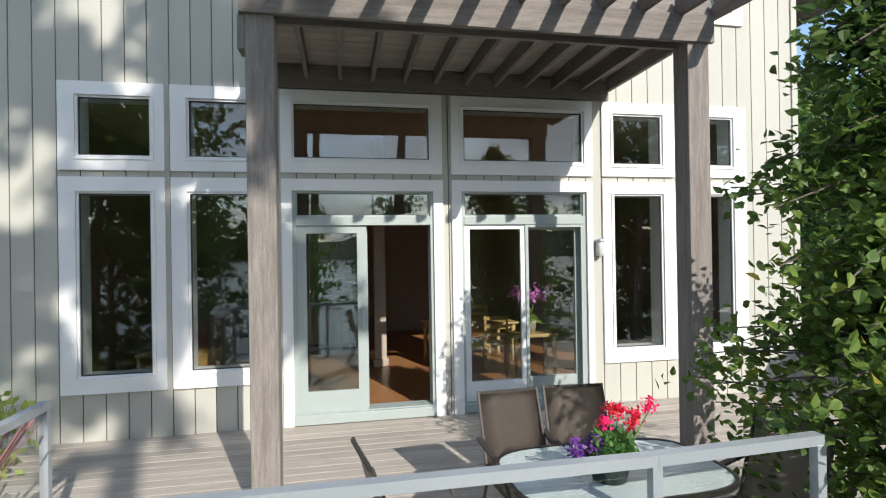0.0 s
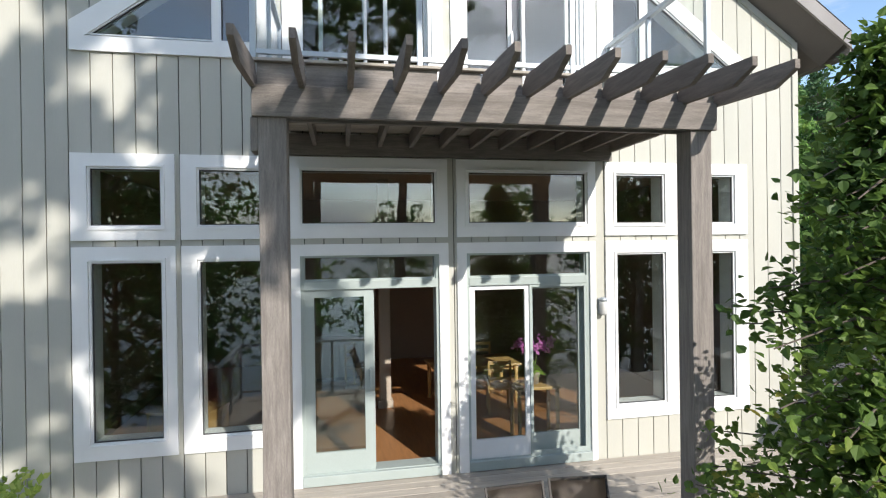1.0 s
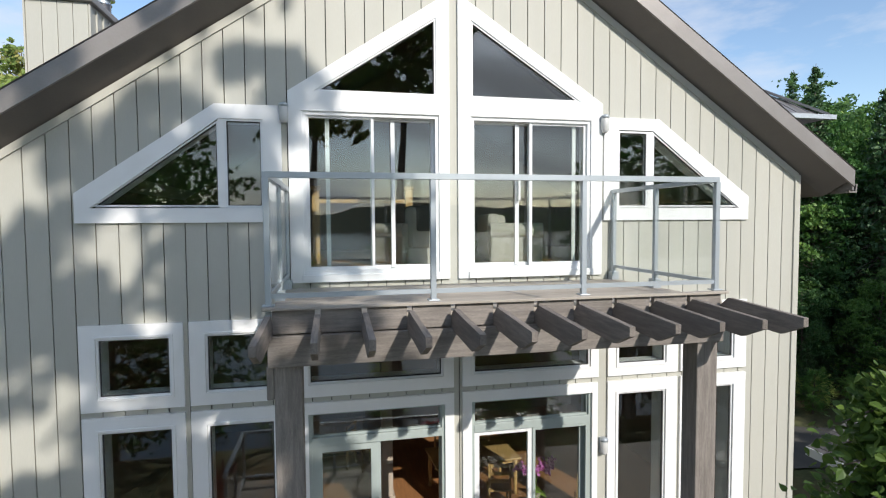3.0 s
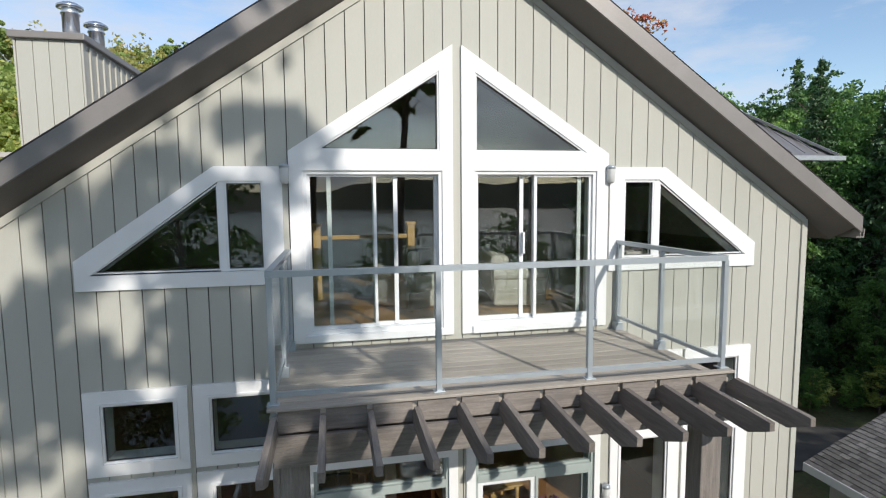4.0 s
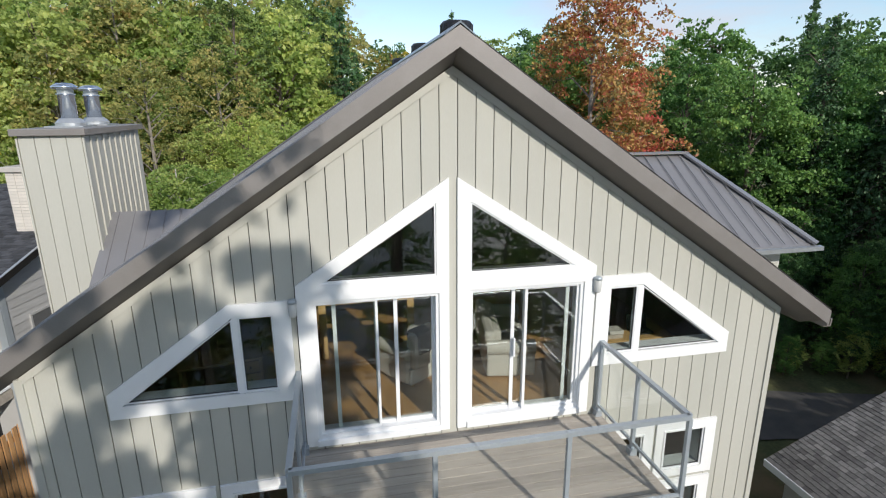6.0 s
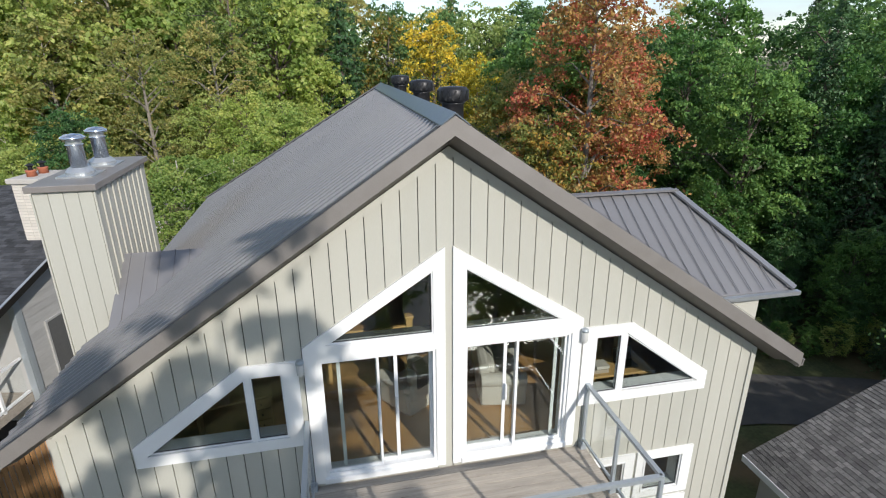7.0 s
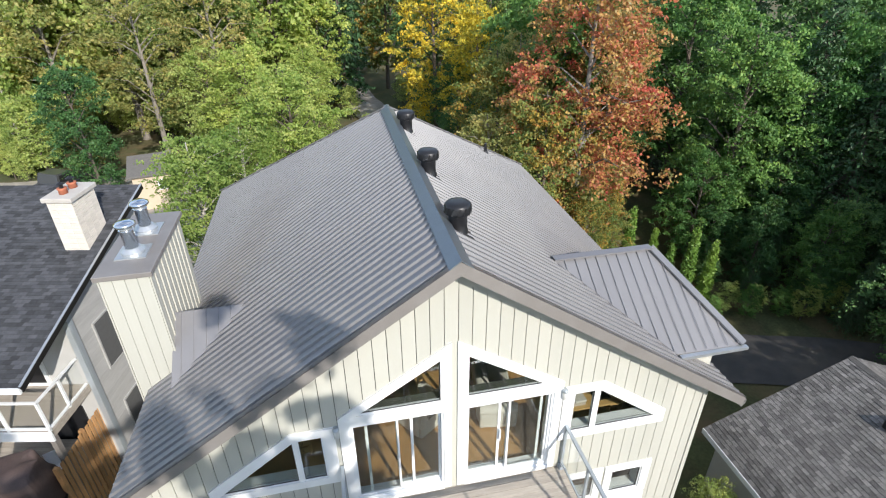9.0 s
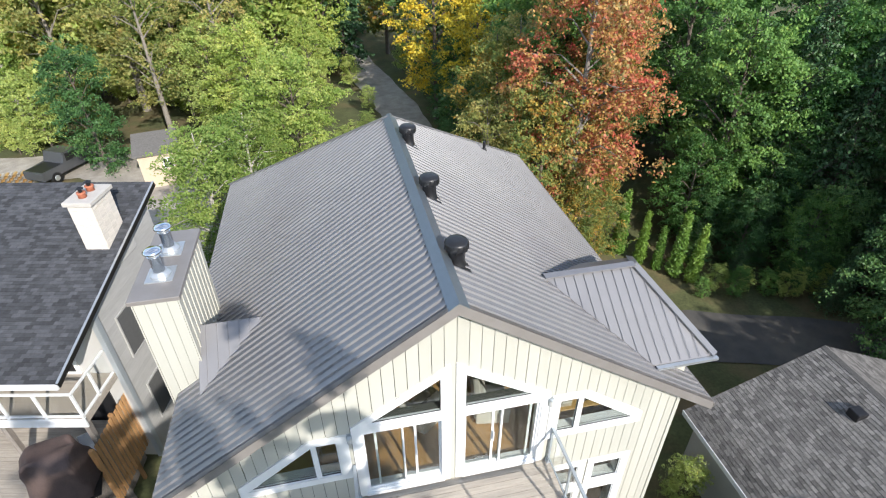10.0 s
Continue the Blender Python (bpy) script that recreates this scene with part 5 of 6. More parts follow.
def conifer(name, label, mat, height, radius, seed, tiers=26, per=9, at=(0, 0, 0), size=0.20, bare=0.08, group="", up=-0.25):
    """A straight trunk with whorls of drooping boughs set with needles."""
    rng = np.random.default_rng(seed)
    tree = thing(name, label, "tree", at, group=group)
    bm = B()
    limb(bm, [(0, 0, -0.4), (0, 0, height * 0.5), (0, 0, height)], height * 0.012 + 0.05, 0.012, 8)
    cs = []
    for i in range(tiers):
        t = bare + (1 - bare) * i / tiers
        r = radius * (1 - (t - bare) / (1 - bare)) ** 0.85 + 0.08
        for k in range(per):
            a = k * math.tau / per + i * 0.7 + rng.normal(0, 0.2)
            rr = r * rng.uniform(0.7, 1.1)
            base = np.array([0, 0, t * height + rng.normal(0, 0.1)])
            end = base + np.array([math.cos(a) * rr, math.sin(a) * rr, up * rr])
            if k % 3 == 0:
                limb(bm, [base, end], 0.02 + 0.01 * rr, 0.006, 4)
            m = max(5, int(26 * rr / radius + 5))
            s = rng.uniform(0.1, 1.0, (m, 1)) ** 0.7
            side = np.array([-math.sin(a), math.cos(a), 0])
            cs.append(base + (end - base) * s + side * rng.normal(0, 0.22, (m, 1)) * rr * (1.1 - s) + rng.normal(0, 0.05, (m, 3)))
    part("trunk", bm, BARK, tree)
    c = np.concatenate(cs)
    u, v = leaf_frames(rng, len(c), size)
    u[:, 2] -= size * 0.25
    crown = new("crown", quads_mesh("crown", c, u, v * 0.7, mat))
    crown.parent = tree
    return tree


def stand(proto, places):
    """Sets copies of a tree on the ground: x, y, scale, turn."""
    for x, y, s, r in places:
        ob = copy_thing(proto, pose(x, y, land(x, y) - 0.05, 0, 0, r))
        ob.scale = (s * (0.94 + 0.12 * ((x * 7.3 + y) % 1)), s, s * (0.95 + 0.1 * ((x + y * 3.7) % 1)))


W = "trees behind the house"


SPECIES = {
    # maker, name, label, leaves, height, radius, near count and size, far count and size, more
    "green": (broadleaf, "maple_tree", "tall green maple with a dense crown", GREEN, 11.0, 2.8, 24000, 0.075, 8500, 0.126, dict(start=0.16, clumps=60)),
    "deep": (broadleaf, "maple_tree", "tall deep green maple in shade", DEEPGREEN, 14.5, 3.8, 20000, 0.10, 9350, 0.148, dict(start=0.12, clumps=56)),
    "birch": (broadleaf, "birch_tree", "yellow-green birch with pale stems", LIME, 8.3, 2.2, 24000, 0.055, 8500, 0.096, dict(start=0.10, clumps=80, bark=PALEBARK)),
    "ash": (broadleaf, "ash_tree", "yellow-green ash beside the driveway", LIME, 10.2, 2.6, 20000, 0.075, 8500, 0.118, dict(start=0.15)),
    "oak": (broadleaf, "oak_tree", "thinning olive-brown oak in the wood", OLIVE, 15.0, 3.0, 10000, 0.09, 6460, 0.126, dict(start=0.26, bark=GREYBARK, clumps=60)),
    "yellow": (broadleaf, "maple_tree", "yellow autumn maple beside the driveway", YELLOW, 13.5, 2.7, 15000, 0.09, 8500, 0.118, dict(start=0.2)),
    "orange": (broadleaf, "maple_tree", "orange and yellow autumn maple", ORANGE, 10.5, 2.1, 20000, 0.062, 7650, 0.111, dict(start=0.18)),
    "red": (broadleaf, "maple_tree", "tall red autumn maple with a pale trunk", RED, 15.5, 2.8, 26000, 0.072, 8500, 0.126, dict(start=0.24, bark=GREYBARK, clumps=70)),
    "mid": (broadleaf, "maple_tree", "fresh green maple behind the yard", SUNGREEN, 12.0, 3.1, 15000, 0.095, 8500, 0.133, dict(start=0.2)),
    "pine": (broadleaf, "pine_tree", "tall pine with a long bare trunk", PINENEEDLES, 17.0, 2.8, 12000, 0.09, 7650, 0.118, dict(start=0.58, clumps=42, spread=0.5)),
    "hemlock": (conifer, "hemlock_tree", "broad dark hemlock in the shade", NEEDLES, 14.0, 3.2, 0, 0.13, 0, 0.22, {}),
    "spruce": (conifer, "spruce_tree", "tall dark spruce with a pointed top", NEEDLES, 16.5, 2.5, 0, 0.12, 0, 0.22, {}),
}
GROWN = {}


def plant(kind, places):
    """Trees of one kind at x, y, scale, turn; those far off have fewer, larger leaves. The first of each grade is built, the rest are copies."""
    maker, name, label, leaves_of, height, radius, n_near, s_near, n_far, s_far, more = SPECIES[kind]
    for x, y, k, r in places:
        if x < 1 and y > 35:
            k *= 1.3  # the old wood behind the neighbouring yard
        far = math.hypot(x, y + 6) > 41
        if (kind, far) not in GROWN:
            seed = 100 + 7 * len(GROWN)
            here = dict(at=(x, y, land(x, y) - 0.05), group=W, **more)
            if maker is conifer:
                ob = conifer(name, label, leaves_of, height, radius, seed, 26 if far else 44, 8 if far else 14, size=s_far if far else s_near, **here)
            else:
                ob = broadleaf(name, label, leaves_of, height, radius, seed, n_far if far else n_near, s_far if far else s_near, **here)
            GROWN[kind, far] = ob
        else:
            ob = copy_thing(GROWN[kind, far], pose(x, y, land(x, y) - 0.05, 0, 0, r))
        ob.scale = (k * (0.94 + 0.12 * ((x * 7.3 + y) % 1)), k, k * (0.95 + 0.1 * ((x + y * 3.7) % 1)))


plant("green", [(17.4, 15.0, 1.1, 0), (21.4, 15.2, 1.1, 80), (22.5, 16, 1.1, 200), (19, 22, 1.2, 40), (27, 31, 1.4, 300), (13.8, 22, 1.08, 20), (30, 20, 1.4, 190), (9.6, 19.5, 1.2, 250), (19.0, 10.4, 0.5, 150), (15.6, 14.4, 0.6, 50)])
plant("deep", [(23.5, 9.5, 0.9, 0), (24, 19, 1.02, 150), (16.5, 25, 0.85, 240), (8.5, 43, 1.05, 90), (25, 11, 1.0, 10), (22, 29, 0.9, 170), (13, 36, 1.0, 310), (23.0, 6.0, 0.7, 120), (-15.0, 26.6, 0.58, 40), (5.6, 22.5, 0.42, 10), (6.4, 28.0, 0.5, 200), (7.2, 34.0, 0.6, 90), (12.6, 19.5, 0.62, 60), (17.2, 11.9, 0.34, 20), (18.8, 13.2, 0.42, 100), (16.0, 13.6, 0.3, 220), (20.2, 10.4, 0.4, 310), (15.3, 12.4, 0.2, 40), (18.6, 9.8, 0.26, 140), (-2.8, 58, 1.1, 0), (34, 26, 1.1, 75), (11.8, 26.5, 0.95, 15), (29, 7, 0.95, 15), (22.8, 2.2, 0.85, 60), (24, -2.5, 0.95, 130), (22, -9, 0.9, 220), (27, 2.5, 1.0, 5), (18.8, 5.2, 0.6, 300), (36, 12, 1.1, 45)])
plant("birch", [(-6.9, 15.3, 0.97, 0), (-5.6, 18.0, 0.95, 140), (-21.5, 33, 0.85, 30), (-13.0, 44, 1.6, 90)])
plant("ash", [(-3.3, 21.5, 0.92, 0), (-6.4, 27.5, 0.9, 120), (-2.6, 33.0, 0.75, 210), (-2.0, 44.0, 0.8, 100), (-12.5, 40, 1.3, 40), (-20.5, 40, 1.3, 200), (-5.5, 43, 1.3, 330), (-29, 40, 1.4, 20), (-28, 34, 1.25, 50), (-9.5, 37.5, 1.1, 75)])
plant("oak", [(-15.5, 38, 1, 0), (-10.5, 45, 1.05, 60), (-18.5, 46, 1.1, 200), (-26, 47, 1.1, 120), (-32, 44, 1.1, 20), (0.0, 64, 1.2, 150), (-7.5, 55, 1.1, 250), (7.6, 18.6, 0.75, 15), (5.4, 15.6, 0.6, 80), (-12.2, 31.0, 0.85, 200), (-22.5, 44.5, 1.0, 310), (-18.2, 33.5, 0.9, 90), (-8.0, 31.5, 0.9, 170), (10.6, 22.0, 0.85, 60)])
plant("yellow", [(6.0, 31, 1, 0), (7.6, 26.0, 0.8, 140), (21.5, 37, 0.85, 220), (-13.8, 47.5, 1.0, 0), (-24.5, 38.5, 0.85, 80)])
plant("orange", [(7.2, 13.6, 1.0, 0), (6.6, 18.4, 1.0, 100), (11.2, 18.8, 1.25, 220), (10.3, 13.6, 0.62, 40), (8.7, 12.6, 0.62, 300), (4.8, 50, 1.45, 30), (-16.9, 31.0, 0.5, 60)])
plant("red", [(9.1, 14.6, 1.08, 0), (11.4, 17.2, 0.85, 130), (15.4, 30.0, 0.78, 260)])
plant("mid", [(0.4, 40, 0.2, 0), (1.3, 33.5, 0.2, 60), (0.2, 47, 0.24, 200), (6.3, 37, 0.24, 110), (5.3, 43, 0.26, 20), (0.6, 27.5, 0.22, 80), (-0.8, 23.5, 0.3, 140), (-19, 36, 1.1, 130), (-4.5, 47, 1.25, 70), (-24, 42, 1.25, 10), (-11.5, 35.0, 1, 0), (-16.6, 41.5, 1.15, 150), (-25, 36, 1.0, 280), (-31, 29, 1.05, 210), (-9.2, 50, 1.25, 80), (10.5, 33, 1.2, 200), (-14.5, 53, 1.3, 20), (-19.6, 31.0, 0.5, 60), (-8.6, 29.5, 0.7, 190), (8.0, -0.6, 0.26, 20), (9.6, -1.6, 0.3, 200), (7.6, 1.6, 0.2, 100)])
plant("hemlock", [(21.9, 12.6, 0.9, 0), (24.5, 13.5, 1.0, 80), (21.6, 8.6, 0.6, 160), (27, 9, 1.0, 30), (20.6, 4.4, 0.5, 60), (18.2, 12.2, 0.3, 10), (20.3, 11.0, 0.36, 100), (16.9, 11.4, 0.2, 50), (19.6, 8.4, 0.26, 200)])
plant("spruce", [(19.9, 14.2, 0.84, 0), (33, 34, 0.8, 40), (19.5, 18.0, 0.62, 90), (22.5, 25.5, 0.66, 10), (-34, 50, 1.0, 0), (2.2, 60, 0.95, 60), (27.5, 23.0, 0.9, 20), (0.2, 45, 0.8, 10), (-19.8, 50, 1.0, 70)])
plant("pine", [(-7.2, 33.5, 1, 0), (-15.0, 49, 1.05, 80), (-22.5, 54, 1.1, 190), (-27.5, 47, 1.05, 30), (-3.4, 52, 1.0, 300)])
for i in range(34):
    x, y = -52 + i * 3.3, 66 + 10 * ((i * 0.618) % 1)
    plant((("mid", "oak", "ash", "pine", "mid", "oak") if x < 4 else ("deep", "mid", "oak", "spruce", "green", "ash"))[i % 6], [(x, y, 1.1 + 0.3 * ((i * 0.37) % 1), i * 47)])

for i in range(22):
    x, y = -24 + 18.5 * ((i * 0.618) % 1), 30.5 + 12 * ((i * 0.381 + 0.2) % 1)
    plant(("mid", "birch", "orange")[i % 3 if i % 2 else 0], [(x, y, 0.2 + 0.12 * ((i * 0.73) % 1), i * 61)])
for i in range(9):
    plant(("green", "mid")[i % 2], [(14.4 + i * 0.75, 10.4 - 0.22 * i + 0.8 * ((i * 0.618) % 1), 0.12 + 0.08 * ((i * 0.37) % 1), i * 77)])

cedar = conifer("cedar_tree", "narrow upright green cedar", CEDARGREEN, 3.5, 0.30, 120, 30, 9, at=(11.9, 14.0, land(11.9, 14.0)), size=0.07, bare=0.02, group="row of cedars", up=1.1)
for x, y, s in ((11.1, 14.9, 1.0), (12.7, 13.2, 0.82), (13.3, 12.6, 0.7), (13.9, 12.0, 1.0), (14.5, 11.4, 0.9)):
    ob = copy_thing(cedar, pose(x, y, land(x, y), 0, 0, x * 100))
    ob.scale = (s, s, s)

# shore trees on the lake side, which shade the gable and stand mirrored in the glass
shore_pine = broadleaf("pine_tree", "tall shore pine with ragged boughs", PINENEEDLES, 20.2, 2.7, 201, 9000, 0.13, start=0.655, clumps=20, at=(0.75, -13.0, land(0.75, -13) - 0.05), spread=0.50, group="shore trees")
shore_birch = broadleaf("birch_tree", "open-crowned birch on the lake shore", GREEN, 11.0, 2.2, 202, 3800, 0.10, start=0.40, clumps=34, at=(9.9, -12.5, land(9.9, -12.5) - 0.05), bark=PALEBARK, spread=0.8, group="shore trees")
shore_birch.scale = (1.22, 1.22, 1.25)
for proto, x, y, k, r in ((shore_pine, -2.4, -17.5, 1.05, 70), (shore_birch, -6.0, -12.6, 1.15, 140), (shore_pine, 15.5, -22.0, 0.7, 200), (shore_birch, -9.5, -14.0, 1.3, 10), (shore_pine, -12.0, -19.0, 1.0, 300), (shore_birch, 18.0, -17.0, 1.1, 80), (shore_birch, -2.7, -13.8, 0.82, 200), (shore_birch, 0.8, -15.2, 0.86, 320), (shore_birch, 5.0, -13.6, 0.84, 60)):
    stand(proto, [(x, y, k, r)])
stand(GROWN["deep", True], [(-8.9, -14.0, 0.78, 30), (-6.9, -15.0, 0.62, 150), (-11.5, -14.5, 0.85, 260), (-15.5, -13.5, 0.9, 70), (10.6, -14.0, 0.75, 190), (13.0, -14.5, 0.82, 80), (16.5, -13.6, 0.9, 220), (21.5, -14.0, 0.9, 10)])
stand(GROWN["mid", True], [(-3.6, -19.0, 0.42, 80), (5.6, -15.0, 0.55, 20), (7.4, -16.5, 0.6, 120), (1.2, -21.0, 0.4, 200)])


# ---- leafy tree beside the deck ----
def big_leaf_tree(at, seed, label):
    rng = np.random.default_rng(seed)
    tree = thing("basswood_sapling", label, "tree", at)
    bm = B()
    spine = [(0, 0, 0), (-0.04, 0.06, 2.2), (-0.20, 0.16, 4.4), (-0.30, 0.22, 6.2)]
    limb(bm, spine, 0.07, 0.012, 8)
    v, f = [], []
    trunk = part("trunk", bm, BARK, tree)
    for i in range(175):
        t = 0.47 + 0.51 * rng.uniform(0, 1) ** 1.15
        a = rng.uniform(0, math.tau) if i % 3 == 0 else rng.normal(2.3, 0.75)
        reach = rng.uniform(0.35, 1.0) * (1.35 - 1.1 * max(0.0, (t - 0.58) / 0.42))
        base = np.array([-0.30 * t * t, 0.22 * t * t, t * 6.2])
        end = base + np.array([math.cos(a) * reach, math.sin(a) * reach, reach * rng.uniform(-0.3, 0.25)])
        mid = (base + end) / 2 + np.array([0, 0, 0.12])
        bm = B()
        limb(bm, [base, mid, end], 0.012, 0.004, 5)
        part("branch", bm, BARK, trunk)
        for _ in range(int(112 - 48 * t)):
            s = rng.uniform(0.2, 1.05)
            p = (base * (1 - s) + end * s) + np.array([0, 0, 0.24 * s * (1 - s) * 2]) + rng.normal(0, 0.075, 3)
            n = rng.normal(0, 0.55, 3) + np.array([0, -0.25, 0.75])
            n /= np.linalg.norm(n)
            d = np.cross(n, rng.normal(0, 1, 3))
            d /= np.linalg.norm(d)
            w = np.cross(n, d)
            L = rng.uniform(0.022, 0.040)
            k = len(v)
            v += [p - d * L * 0.9, p - d * L * 0.45 + w * L * 0.72 + n * L * 0.1, p + d * L * 0.25 + w * L * 0.66 + n * L * 0.1, p + d * L * 1.25 - n * L * 0.2,
                  p + d * L * 0.25 - w * L * 0.66 + n * L * 0.1, p - d * L * 0.45 - w * L * 0.72 + n * L * 0.1]
            f += [(k, k + 1, k + 2, k + 3), (k, k + 3, k + 4, k + 5)]
    me = bpy.data.meshes.new("crown")
    me.from_pydata([tuple(p) for p in v], [], f)
    me.materials.append(BASS)
    crown = new("crown", me)
    crown.parent = tree


BASS = foliage("basswood_leaves", [(0.030, 0.064, 0.017), (0.043, 0.088, 0.021), (0.058, 0.11, 0.023), (0.076, 0.135, 0.026), (0.10, 0.16, 0.03), (0.28, 0.23, 0.035)], 0.42, 1.6)
big_leaf_tree((2.02, -3.85, -2.4), 31, "broad-leaved young tree at the edge of the deck")

bush = thing("shrub", "leafy green shrub beside the deck", "shrub", (-4.35, -0.75, DECK - 0.1))
leaf_part("leaves", LIME, bush, [(rng.uniform(-0.42, 0.42), rng.uniform(-0.35, 0.35), rng.uniform(0.1, 0.66)) for _ in range(90)], 9, 0.05, 0.06, 41)
part("stems", limb(b := B(), [(0, 0, 0), (0.1, 0, 0.5)], 0.02, 0.01) or b, BARK, bush)
spike = thing("spiky_plant", "pink-leaved spiky plant in a pot on the deck", "potted plant", (-3.2, -2.75, DECK))
part("pot", lathe(B(), [(0.13, 0), (0.17, 0.3), (0.18, 0.32), (0.15, 0.32)], 18), TERRACOTTA, spike, smooth=True)
bm = B()
for i in range(34):
    a, l = i * 2.4, 0.45 + 0.2 * ((i * 0.618) % 1)
    t = 0.25 + 0.5 * ((i * 0.37) % 1)
    beam_between(bm, (0.02 * math.cos(a), 0.02 * math.sin(a), 0.3), (l * t * math.cos(a), l * t * math.sin(a), 0.3 + l), 0.022, 0.003, (0.3, 0.1, 1))
part("blades", bm, material("dusky_pink_leaf", (0.30, 0.13, 0.12), 0.5, vary=0.35, scale=8), spike)


# ---- neighbouring houses ----
def shingle_field(roof_part, mat, corner, along, up, width, length, near):
    """Courses of overlapping tabs: the first near ones are pieces of their own, the rest one mesh."""
    along, up = Vector(along).normalized(), Vector(up).normalized()
    out = along.cross(up).normalized()
    if out.z < 0:
        out = -out
    tab, course = 0.20, 0.115
    one = B()
    q = [one.verts.new(p) for p in ((0, 0, 0.018), (tab - 0.008, 0, 0.018), (tab - 0.008, course * 1.15, 0.004), (0, course * 1.15, 0.004))]
    s = [one.verts.new(p) for p in ((0, 0, 0.0), (tab - 0.008, 0, 0.0))]
    one.faces.new(q), one.faces.new((s[0], s[1], q[1], q[0]))
    me = mesh_of("shingle", one, mat)
    frame_m = Matrix((along, up, out)).transposed().to_4x4()
    v, f, made = [], [], 0
    for j in range(int(length / course)):
        for i in range(-1, int(width / tab)):
            x = i * tab + (0.5 * tab if j % 2 else 0)
            x0, x1 = max(0, x), min(width, x + tab - 0.008)
            if x1 - x0 < 0.04:
                continue
            lift = 0.006 * ((i * 7 + j * 13) % 5) / 5
            p = Vector(corner) + along * x0 + up * (j * course) + out * lift
            if near and made < 290 and x1 - x0 > 0.19:
                ob = new("shingle", me)
                ob.matrix_basis = Matrix.Translation(p) @ frame_m
                ob.parent = roof_part
                made += 1
                continue
            k, w = len(v), x1 - x0
            v += [p + out * 0.018, p + along * w + out * 0.018, p + along * w + up * course * 1.15 + out * 0.004, p + up * course * 1.15 + out * 0.004, p, p + along * w]
            f += [(k, k + 1, k + 2, k + 3), (k + 4, k + 5, k + 1, k)]
    me2 = bpy.data.meshes.new("roof_covering")
    me2.from_pydata([tuple(p) for p in v], [], f)
    me2.materials.append(mat)
    ob = new("roof_covering", me2)
    ob.parent = roof_part
    ob["kind"] = "stuff"


# east: low building with a shingled gable roof
garage = thing("garage", "low neighbouring building with a grey shingle roof", "building", (0, 0, 0))
GX, GR, GY0, GY1, GZ0, GZ1 = 8.2, 12.5, -9.0, 3.1, 0.0, 1.88
part("wall", box(B(), GX + 0.35, 2 * GR - GX - 0.35, GY0 + 0.3, GY1 - 0.3, -2.7, -0.02), STUCCO, garage)
part("gable_wall", prism(B(), [(GX + 0.4, -0.03), (2 * GR - GX - 0.4, -0.03), (GR, GZ1 - 0.2)], GY1 - 0.42, GY1 - 0.3), STUCCO, garage)
for s, name in ((1, "west"), (-1, "east")):
    xe = GX if s > 0 else 2 * GR - GX
    rp = part("roof", slab(B(), [(xe, GY0, GZ0), (GR, GY0, GZ1), (GR, GY1, GZ1), (xe, GY1, GZ0)], 0.16), SHINGLE_GREY, garage)
    up = Vector((GR - xe, 0, GZ1 - GZ0))
    shingle_field(rp, SHINGLE_GREY, (xe, GY1 if s > 0 else GY0, GZ0 + 0.003), (0, -1, 0) if s > 0 else (0, 1, 0), up, GY1 - GY0, up.length, s > 0)
    part("eave_trim", box(B(), min(xe, xe - s * 0.03), max(xe, xe - s * 0.03), GY0, GY1, GZ0 - 0.16, GZ0 + 0.015), VINYL, garage)
part("ridge_cap", slab(slab(B(), [(GR - 0.13, GY0, GZ1 - 0.03), (GR, GY0, GZ1 + 0.035), (GR, GY1, GZ1 + 0.035), (GR - 0.13, GY1, GZ1 - 0.03)], 0.02), [(GR + 0.13, GY0, GZ1 - 0.03), (GR, GY0, GZ1 + 0.035), (GR, GY1, GZ1 + 0.035), (GR + 0.13, GY1, GZ1 - 0.03)], 0.02), SHINGLE_GREY, garage)
part("roof_vent", box(B(), 11.5, 11.85, 0.75, 1.1, 1.40, 1.72, 0.03), BLACKMETAL, garage, "black square roof vent")

# west: house with a dark shingle roof, painted chimney and a terrace
NT = 12.0
neighbour = thing("neighbour_house", "white stucco house with a charcoal shingle roof", "house", (-8.62, 4.35, 0), -NT)
NW, NL, NZ0, NZ1 = 9.5, 6.5, 4.0, 6.0
bm = B()
v = [bm.verts.new(p) for x in (-0.30, -NW) for p in ((x, 2.2, -2.7), (x, NL - 0.3, -2.7), (x, NL - 0.3, NZ1 - 0.27), (x, 2.2, NZ0 + 0.5))]
bm.faces.new(v[:4]), bm.faces.new(v[4:][::-1])
for i in range(4):
    bm.faces.new((v[i], v[(i + 1) % 4], v[4 + (i + 1) % 4], v[4 + i]))
part("wall", bm, STUCCO, neighbour)
rp = part("roof", slab(B(), [(-NW, 0, NZ0), (0, 0, NZ0), (0, NL, NZ1), (-NW, NL, NZ1)], 0.16), SHINGLE_DARK, neighbour)
up = Vector((0, NL, NZ1 - NZ0))
shingle_field(rp, SHINGLE_DARK, (0, 0, NZ0 + 0.003), (-1, 0, 0), up, NW, up.length, True)
part("rake_trim", beam_between(B(), (0.02, 0, NZ0 - 0.05), (0.02, NL, NZ1 - 0.05), 0.05, 0.16), DARKMETAL, neighbour)
part("rake_flashing", beam_between(B(), (0.02, 0, NZ0 + 0.035), (0.02, NL, NZ1 + 0.035), 0.06, 0.012), GALV, neighbour)
part("eave_trim", beam_between(B(), (-NW, -0.03, NZ0 - 0.06), (0.03, -0.03, NZ0 - 0.06), 0.06, 0.14), VINYL, neighbour)
